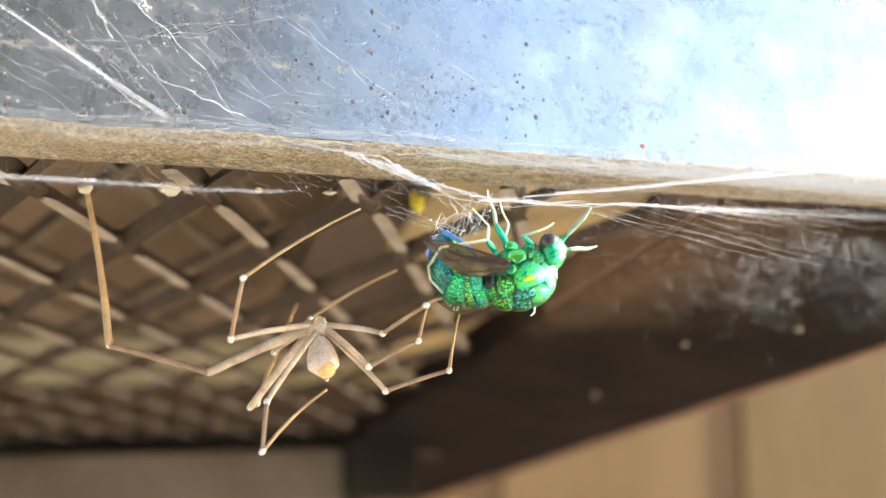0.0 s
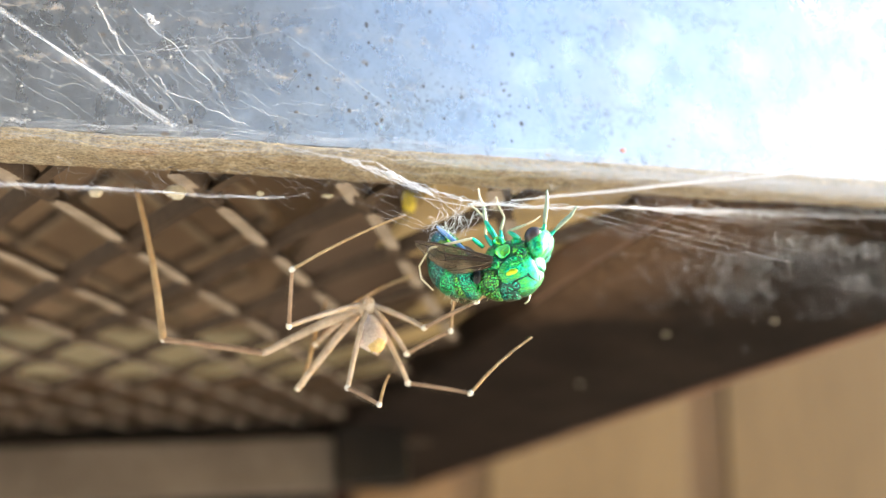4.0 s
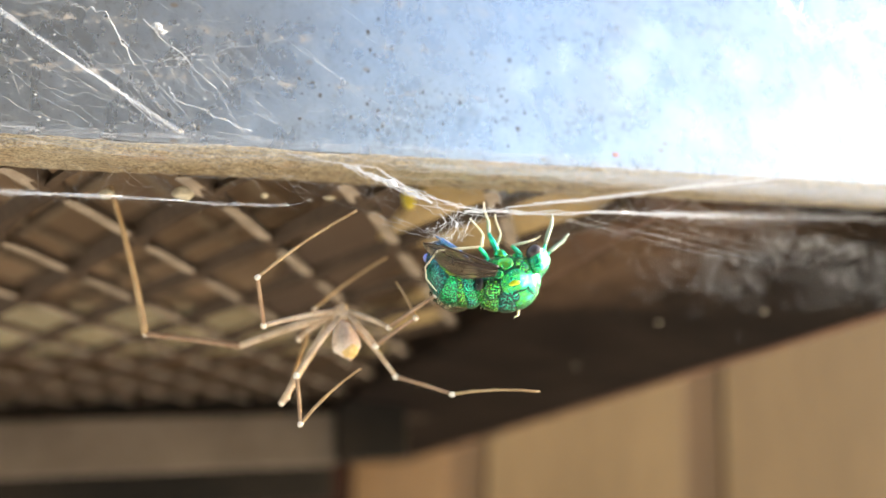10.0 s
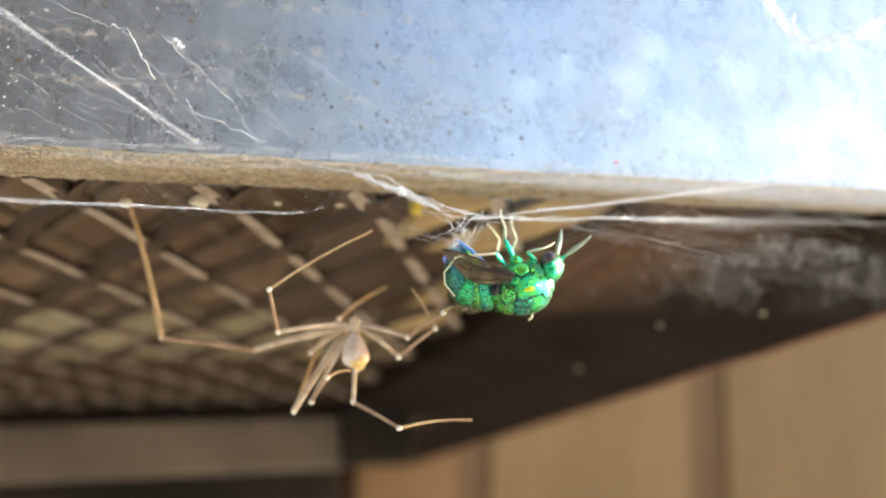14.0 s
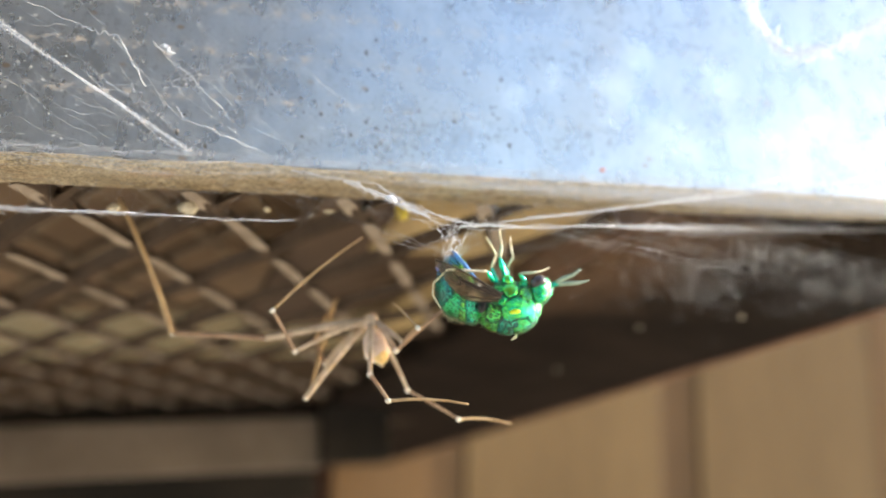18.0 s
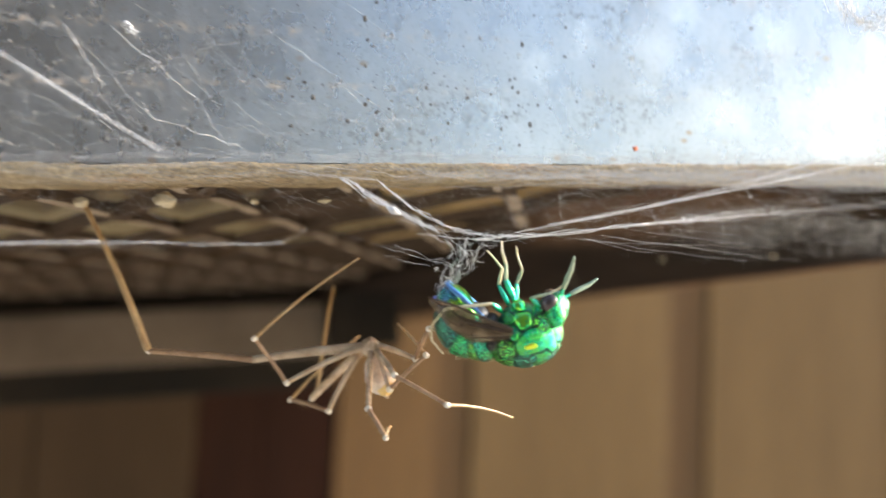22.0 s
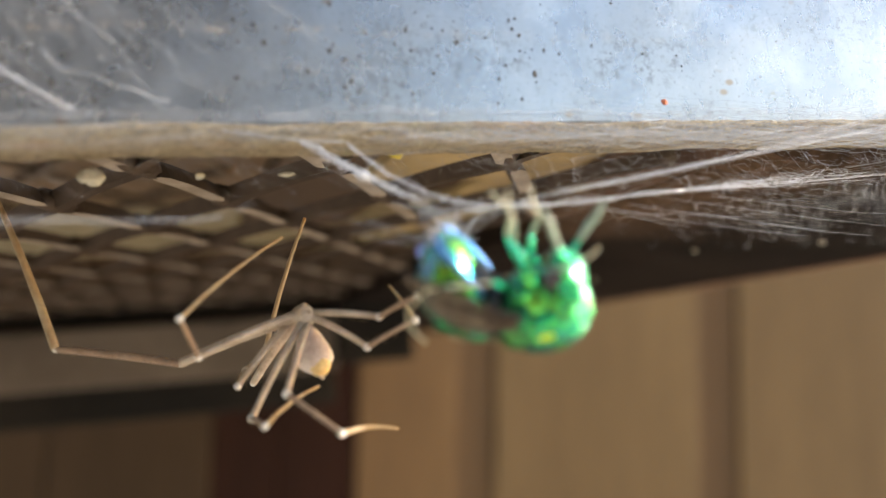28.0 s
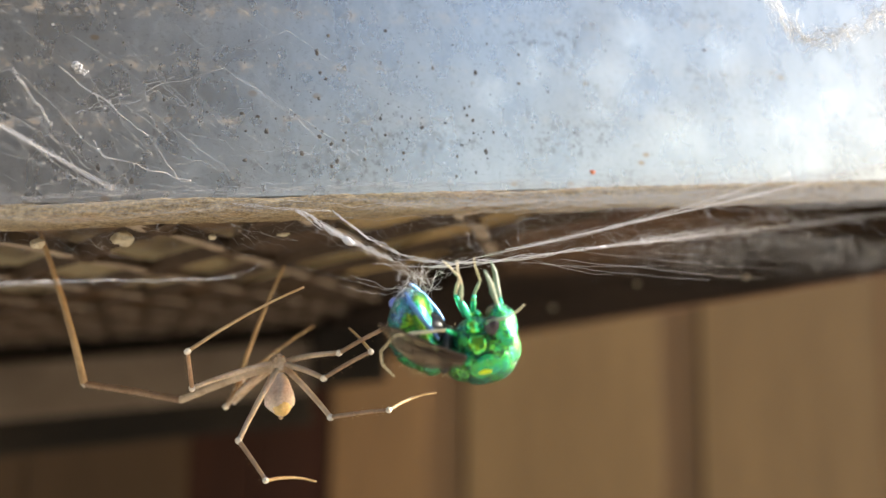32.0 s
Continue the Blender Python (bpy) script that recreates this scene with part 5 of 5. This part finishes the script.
def motions():
    # seconds, place in millimetres, swing of the abdomen sideways and to the front
    SPIDER = [
        (0, 11.43, 6.00, -13.31, 6.0, 9.5),
        (1, 11.53, 6.00, -12.92, 8.9, 10.1),
        (2, 10.40, 6.00, -11.89, 4.7, 9.9),
        (3.5, 15.58, 6.00, -11.93, 6.7, 10.1),
        (6, 13.52, 6.00, -12.09, 8.2, 10.2),
        (7, 12.81, 6.00, -10.92, 9.5, 10.2),
        (8, 13.58, 6.00, -11.73, 11.9, 10.6),
        (9, 12.67, 6.00, -11.99, 14.4, 9.8),
        (10, 13.23, 6.00, -12.62, 7.8, 10.1),
        (11, 12.67, 6.00, -13.39, 5.8, 10.3),
        (12, 10.86, 6.00, -13.04, 0.3, 10.0),
        (13, 12.91, 6.00, -11.85, 6.3, 10.0),
        (14, 13.31, 6.00, -13.47, 0.5, 10.8),
        (17, 16.32, 6.00, -13.68, 13.2, 10.6),
        (18, 15.86, 6.00, -12.52, 10.0, 10.4),
        (19, 10.28, 6.00, -13.34, 1.9, 9.8),
        (20, 9.13, 6.00, -12.64, -6.6, 10.1),
        (20.5, 9.25, 6.00, -13.92, -6.0, 10.8),
        (21, 10.48, 6.00, -13.63, 1.9, 10.5),
        (22, 15.63, 6.00, -14.30, 14.8, 10.2),
        (23, 12.20, 6.00, -14.15, 5.3, 10.2),
        (24, 10.24, 6.00, -13.41, 0.6, 10.0),
        (26.5, 11.52, 6.00, -11.22, 12.1, 10.2),
        (27, 12.26, 6.00, -12.22, 8.2, 10.1),
        (28, 13.01, 6.00, -11.86, 12.6, 9.6),
        (29, 11.66, 6.00, -11.82, 5.1, 11.1),
        (30, 12.06, 6.00, -11.62, 4.7, 10.9),
        (31, 11.52, 6.00, -11.62, -3.0, 10.4),
        (32, 11.40, 6.00, -12.74, -3.6, 10.9),
    ]
    walk(spider, [(t, pose(x * MM, y * MM, z * MM)) for t, x, y, z, a, b in SPIDER])
    walk(gut, [(t, pose(0, 0, -0.4 * MM, -b, -a, 0)) for t, x, y, z, a, b in SPIDER])
    # seconds, then heading and height of thigh, shin and foot
    LEGS = {
        "A": [
            (0, 149, -17, 163, 18, -144, 77),
            (1, 156, -21, 162, 16, -125, 70),
            (2, 151, -26, 169, 13, -179, 81),
            (6, 156, -14, 169, 7, -172, 77),
            (7, 170, -24, 165, 7, 159, 78),
            (8, 157, -16, 167, 6, -172, 76),
            (9, 142, -12, 168, 10, 167, 75),
            (10, 150, -13, 164, 10, -162, 75),
            (11, 148, -9, 161, 14, 179, 75),
            (12, 141, -13, 155, 18, -163, 79),
            (13, 143, -12, 166, 9, 179, 75),
            (14, 150, -8, 167, 10, -163, 75),
            (17, 172, -2, 164, 6, 170, 68),
            (18, 161, -6, 164, 6, 177, 69),
            (19, 139, -17, 165, 18, 152, 81),
            (20, 134, -22, 157, 15, -108, 75),
            (20.5, 138, -15, 158, 20, 115, 79),
            (21, 137, -15, 164, 18, 114, 73),
            (22, 164, -3, 168, 8, 155, 67),
            (23, 153, -15, 174, 14, 172, 75),
            (24, 150, -25, 167, 16, -149, 79),
            (26.5, 142, -21, 165, 12, 168, 73),
            (27, 146, -15, 165, 10, 156, 74),
            (28, 149, -16, 168, 11, 136, 63),
            (29, 142, -13, 163, 12, 141, 69),
            (30, 142, -14, 158, 11, 152, 70),
            (31, 142, -16, 158, 13, 149, 76),
            (32, 142, -14, 158, 14, 161, 76),
        ],
        "B": [
            (0, -160, -14, -75, 58, -2, 33),
            (1, -160, -15, -78, 61, -6, 30),
            (2, -153, -15, -65, 57, 12, 26),
            (6, -177, -22, -117, 56, -23, 25),
            (7, -166, -14, -119, 71, 7, 36),
            (8, -171, -15, -109, 49, -6, 31),
            (9, -149, -15, -104, 34, 22, 38),
            (10, -162, -14, -105, 45, 4, 36),
            (11, -160, -7, -102, 46, 8, 34),
            (12, -155, -4, -79, 47, 3, 27),
            (13, -163, -15, -107, 37, 6, 27),
            (14, -162, -9, -108, 38, 1, 31),
            (17, 167, -26, -174, 55, -24, 37),
            (18, 172, -23, -133, 43, -8, 39),
            (19, -146, -2, -81, 43, 6, 26),
            (20, -145, 3, -65, 34, 7, 18),
            (20.5, -146, 6, -68, 34, 6, 19),
            (21, -147, -2, -83, 34, 9, 21),
            (22, 173, -22, -154, 52, -16, 35),
            (23, -153, -11, -103, 42, 13, 30),
            (24, -157, -7, -78, 43, 0, 19),
            (26.5, -153, -20, -96, 29, 14, 29),
            (27, -162, -19, -105, 34, 9, 29),
            (28, -172, -20, -106, 30, 38, 31),
            (29, -142, -9, -103, 28, 23, 31),
            (30, -153, -15, -107, 31, 33, 28),
            (31, -163, -16, -97, 34, 15, 25),
            (32, -162, -12, -96, 35, 13, 25),
        ],
        "C": [
            (0, 113, -8, 28, 41, -14, 28),
            (1, 113, -11, 17, 44, 9, 31),
            (2, 116, 1, 19, 41, -3, 19),
            (6, 136, -45, 49, 46, 40, 34),
            (7, 121, -24, -26, 45, 14, 32),
            (8, 125, -20, -16, 21, -31, 39),
            (9, 101, -6, -0, 29, 35, 30),
            (10, 114, -13, 57, 43, -24, 32),
            (11, 111, -13, 31, 41, -0, 35),
            (12, 129, -19, 77, 35, 24, 35),
            (13, 109, -5, 44, 40, 13, 31),
            (14, 116, -15, 28, 46, 35, 30),
            (17, 115, -28, -8, 52, 40, 32),
            (18, 126, -33, 91, 35, 56, 40),
            (19, 133, -33, 14, 42, 55, 33),
            (20, 120, -20, -16, 33, 32, 18),
            (20.5, 119, -14, 2, 29, 31, 19),
            (21, 127, -31, 41, 30, 32, 14),
            (22, 177, -58, 119, 10, 16, 36),
            (23, -178, -47, 107, 21, 14, 34),
            (24, 162, -39, 71, 25, 16, 23),
            (26.5, 128, -34, 44, 29, 26, 29),
            (27, 157, -44, 89, 31, 18, 28),
            (28, 178, -47, 79, 11, 33, 26),
            (29, 136, -31, 84, 18, 18, 37),
            (30, 125, -31, 76, 21, -3, 37),
            (31, 128, -34, 61, 23, 16, 28),
            (32, 134, -32, 65, 24, 17, 31),
        ],
        "D": [
            (0, 127, -36, 44, 24, 54, 55),
            (1, 135, -38, 53, 28, 62, 51),
            (2, 147, -50, 56, 31, 63, 47),
            (6, 132, -35, 45, 31, 64, 51),
            (7, 96, -30, 53, 42, 60, 49),
            (8, 140, -47, 52, 38, 57, 51),
            (9, 157, -59, 46, 33, 56, 44),
            (10, 163, -57, 48, 31, 62, 47),
            (11, 132, -55, 48, 24, 63, 45),
            (12, 116, -54, 56, 36, 11, 59),
            (13, 123, -44, 44, 29, 54, 42),
            (14, 164, -55, 72, 17, 62, 43),
            (17, 130, -40, 48, 35, 66, 57),
            (18, 142, -45, 51, 31, 53, 57),
            (19, 112, -43, 49, 36, 37, 55),
            (20, 108, -33, 37, 36, 43, 45),
            (20.5, 110, -31, 37, 34, 30, 48),
            (21, 117, -31, 39, 25, 29, 51),
            (22, 116, -29, 52, 26, 63, 54),
            (23, 120, -36, 58, 19, 22, 63),
            (24, 115, -36, 57, 14, 33, 55),
            (26.5, 106, -26, 12, 49, 1, 69),
            (27, 101, -25, -8, 57, -14, 72),
            (28, 109, -29, 41, 38, -9, 71),
            (29, 108, -26, 21, 46, -23, 68),
            (30, 105, -30, -25, 88, 36, 63),
            (31, 106, -24, -10, 72, -25, 63),
            (32, 107, -18, -9, 81, 12, 64),
        ],
        "E": [
            (0, -42, -15, -69, 9, -23, 20),
            (1, -46, -21, -54, 12, -21, 20),
            (2, -21, -21, -40, 15, -41, 29),
            (6, -60, -34, -74, 6, -53, 3),
            (7, -1, -49, -32, 27, -75, -0),
            (8, -49, -31, -63, 12, -40, 7),
            (9, -39, -19, -75, 5, -24, 25),
            (10, -56, -24, -57, 19, -62, 16),
            (11, -45, -18, -59, 16, -63, 11),
            (12, -14, 0, -65, 6, -64, 3),
            (13, -32, -20, -74, 5, -90, 9),
            (14, -44, -20, -72, 11, -70, 11),
            (17, -74, -29, -69, 22, -77, 3),
            (18, -80, -41, -43, 32, -82, 9),
            (19, -26, -8, -34, 23, -68, 2),
            (20, -15, -0, -30, 20, -42, 14),
            (20.5, -51, 1, -20, 21, -20, 19),
            (21, -33, 3, -58, 20, -72, 7),
            (22, -68, -13, -94, 24, -81, -11),
            (23, -48, -0, -76, 16, -106, -1),
            (24, -31, -6, -45, 22, -83, 1),
            (26.5, -45, -11, -69, 12, -85, 2),
            (27, -47, -10, -74, 8, -92, -1),
            (28, -43, -7, -78, 9, -94, 1),
            (29, -27, 2, -76, 12, -97, -1),
            (30, -45, -3, -74, 11, -91, -1),
            (31, -45, -4, -66, 14, -81, 7),
            (32, -45, 3, -51, 18, -80, 7),
        ],
        "F": [
            (0, -33, -44, -36, 20, 56, 50),
            (1, -34, -38, -20, 24, 53, 43),
            (2, 1, -39, -18, 20, 25, 60),
            (6, -61, -67, -70, 11, 81, 84),
            (7, 50, -79, -41, -5, -102, 75),
            (8, -32, -53, -41, 24, 172, 73),
            (9, -24, -35, -55, 18, 125, 58),
            (10, -61, -43, -46, 25, 110, 54),
            (11, -40, -35, -61, 17, -165, 63),
            (12, -27, -32, -21, 22, 86, 84),
            (13, -6, -42, -26, 28, -172, 59),
            (14, -38, -40, -48, 27, 139, 62),
            (17, -70, -67, -56, 32, 156, 56),
            (18, -72, -32, -89, 6, 110, 40),
            (19, -10, -23, -39, 25, 81, 59),
            (20, -27, -31, -41, 19, 68, 55),
            (20.5, -39, -18, -41, 20, 62, 50),
            (21, -48, -18, -49, 20, 76, 28),
            (22, -90, -41, -49, 36, 109, 35),
            (23, -53, -19, -48, 31, 110, 23),
            (24, -40, -29, -29, 24, 92, 46),
            (26.5, -38, -29, -65, 11, 93, 52),
            (27, -52, -31, -40, 30, 107, 39),
            (28, -46, -28, -54, 19, 100, 34),
            (29, -40, -22, -62, 10, 92, 40),
            (30, -47, -18, -65, 11, 102, 28),
            (31, -56, -17, -54, 21, 88, 27),
            (32, -61, -16, -34, 23, 100, 28),
        ],
        "G": [
            (0, -27, -47, -36, 11, 60, 48),
            (1, -26, -67, -27, -14, -24, 25),
            (2, -87, -79, -32, -25, 6, 44),
            (6, -6, -46, -19, -2, -15, 33),
            (7, -2, -53, -16, -17, -29, 22),
            (8, -126, -75, -43, -27, 3, 56),
            (9, -134, -56, -43, -23, 20, 64),
            (10, -25, -53, -34, -21, -23, -2),
            (11, -26, -38, -31, -7, -23, 14),
            (12, -55, -62, -42, -5, 32, 44),
            (13, -138, -55, -56, -41, 50, 59),
            (14, -119, -74, -46, -30, 14, 5),
            (17, -10, -56, -18, -29, 72, 39),
            (18, -39, -65, -28, -33, 29, -2),
            (19, -82, -65, -45, -21, 19, 27),
            (20, -70, -57, -43, -15, 13, 19),
            (20.5, -56, -43, -43, 1, 30, 33),
            (21, -63, -39, -40, -4, 54, 16),
            (22, -92, -16, -53, -25, 27, -13),
            (23, -120, -57, -78, -23, 55, -11),
            (24, -52, -55, -39, -11, 42, -2),
            (26.5, -122, -34, -64, -39, 64, 19),
            (27, -122, -33, -58, -41, 66, 37),
            (28, -117, -42, -57, -27, 50, -4),
            (29, -123, -40, -50, -18, 58, 37),
            (30, -79, -47, -48, -5, 47, 0),
            (31, -63, -43, -47, -4, 45, 9),
            (32, -63, -37, -46, 3, 43, 6),
        ],
        "H": [
            (0, -155, -52, -110, -71, 7, 43),
            (1, -149, -49, -30, -73, 33, 51),
            (2, 179, -64, -81, -13, 57, 36),
            (6, -106, -62, -30, -37, 76, 21),
            (7, -120, -56, -61, -33, 36, 11),
            (8, -154, -51, -73, 15, 59, 24),
            (9, -104, -55, -85, 11, 57, 25),
            (10, -150, -48, 39, -84, -19, 40),
            (11, -150, -61, -83, -36, -0, 56),
            (12, -138, -53, -102, -38, -31, 61),
            (13, -119, -47, -79, -12, 37, 14),
            (14, 168, -59, -77, 24, 60, 12),
            (17, -105, -36, -75, -30, -20, 5),
            (18, -107, -46, -76, -41, -20, -6),
            (19, -177, -59, -66, -31, 41, 17),
            (20, -146, -46, -99, -42, 47, 35),
            (20.5, -135, -37, -98, -44, 56, 33),
            (21, -141, -34, -103, -76, 35, 35),
            (22, -107, -35, -83, -29, 72, 1),
            (23, -114, -32, -15, -30, 65, -10),
            (24, -173, -62, -75, -19, 50, 17),
            (26.5, -111, -54, -68, -44, 64, -9),
            (27, -115, -52, -76, -30, 63, -8),
            (28, -156, -55, -84, -4, 49, 17),
            (29, -145, -52, -93, -25, 29, 32),
            (30, -133, -40, -57, -84, 43, 6),
            (31, -136, -42, -71, -46, 52, 1),
            (32, -137, -45, -52, -49, 46, -9),
        ],
    }
    for key, rows in LEGS.items():
        move_leg(key, rows)
    # seconds, place in millimetres, roll, dip and heading
    WASP = [
        (0, 22.35, -3.50, -11.59, 0, 0.5, -17.3),
        (1, 22.96, -3.50, -11.81, -12, 8.5, -15.1),
        (2, 23.58, -3.50, -10.88, -8, -1.5, -14.4),
        (3.5, 22.80, -3.50, -10.95, 0, 0.5, -26.1),
        (6, 22.64, -3.50, -12.24, 12, 8.5, -46.5),
        (7, 23.32, -3.50, -11.55, -8, 3.5, -23.5),
        (8, 23.22, -3.50, -10.84, -3, -3.5, -29.4),
        (9, 23.47, -3.50, -11.39, -10, 4.5, -18.6),
        (10, 22.84, -3.50, -11.68, -3, 4.5, -17.8),
        (11, 22.91, -3.50, -11.61, -3, 3.5, -23.2),
        (12, 23.74, -3.50, -11.24, 0, 0.5, -33.9),
        (13, 23.24, -3.50, -11.56, 3, 2.5, -26.0),
        (14, 23.68, -3.50, -11.72, 0, 5.5, -17.7),
        (17, 23.28, -3.50, -12.01, 3, 20.5, -13.6),
        (18, 23.59, -3.50, -12.52, 3, 14.5, -19.4),
        (19, 23.02, -3.50, -12.06, 8, 6.5, -40.1),
        (20, 23.61, -3.50, -12.54, 6, 16.5, -19.2),
        (20.5, 22.55, -3.50, -12.83, 3, 21.5, -19.2),
        (21, 23.24, -3.50, -13.39, 3, 26.5, -14.5),
        (22, 22.03, -6.50, -13.27, 5, 6.5, -23.1),
        (23, 21.02, -9.50, -13.20, 12, 13, -22),
        (24, 20.62, -9.50, -13.25, 12, 14, -24),
        (26.5, 20.6, -11.2, -12.0, 20, 2, -26),
        (27, 20.6, -11.4, -11.5, 20, 3, -26),
        (28, 21.0, -10.4, -12.3, 26, 10, -24),
        (29, 21.1, -9.8, -12.0, 26, 4.5, -21),
        (30, 21.1, -9.6, -11.7, 25, 5, -22),
        (31, 21.1, -9.0, -11.75, 24, 8, -22),
        (32, 21.0, -9.0, -12.5, 24, 10.5, -22),
    ]
    walk(wasp, [(t, pose(x * MM, y * MM, z * MM, r, d, h)) for t, x, y, z, r, d, h in WASP])
    # seconds, bend of the neck and of the waist towards the belly, in degrees
    CURL = [(0, 0, 0), (2, 0, 0), (3.5, 0, 2), (6, 16, 8), (7, 4, -4), (8, 14, 2), (9, 2, -4), (13, 0, 0), (17, 4, 0), (18, 6, 0), (19, 26, 4), (20, 6, 0), (21, 0, 0), (22, 18, -4), (23, 32, -8), (24, 32, -8),
            (26.5, 38, -24), (27, 42, -28), (28, 48, 2), (29, 44, -24), (29.5, 44, -28), (30, 42, -25), (31, 46, 6), (32, 44, 6)]
    tuck = pose(-0.38 * MM, 0, -0.12 * MM)
    neck, waist = Matrix.Translation((3.2 * MM, 0, 0.2 * MM)), Matrix.Translation((-0.8 * MM, 0, 0.2 * MM))

    def bent(t):
        for (a, h0, w0), (b, h1, w1) in zip(CURL, CURL[1:]):
            if t <= b:
                u = (t - a) / (b - a)
                u = u * u * (3 - 2 * u)
                return tuck @ neck @ pose(0, 0, 0, 0, -(h0 + (h1 - h0) * u), 0) @ neck.inverted(), waist @ pose(0, 0, 0, 0, w0 + (w1 - w0) * u, 0) @ waist.inverted()

    times = [k * 0.5 for k in range(65)]
    walk(head, [(t, bent(t)[0]) for t in times])
    walk(abdomen, [(t, bent(t)[1]) for t in times])
    for n, an in enumerate(antennae):
        s = -1 if n == 0 else 1
        walk(an, [(t, bent(t)[0] @ pose(4.65 * MM, s * 0.45 * MM, 1.75 * MM, 8 * math.sin(t * 1.7 + n), 14 + 24 * math.sin(t * 1.1 + n * 1.9) + 12 * math.sin(t * 2.9 + n), s * 12 + 14 * math.sin(t * 0.8 + n * 2.2))) for t in times])


motions()
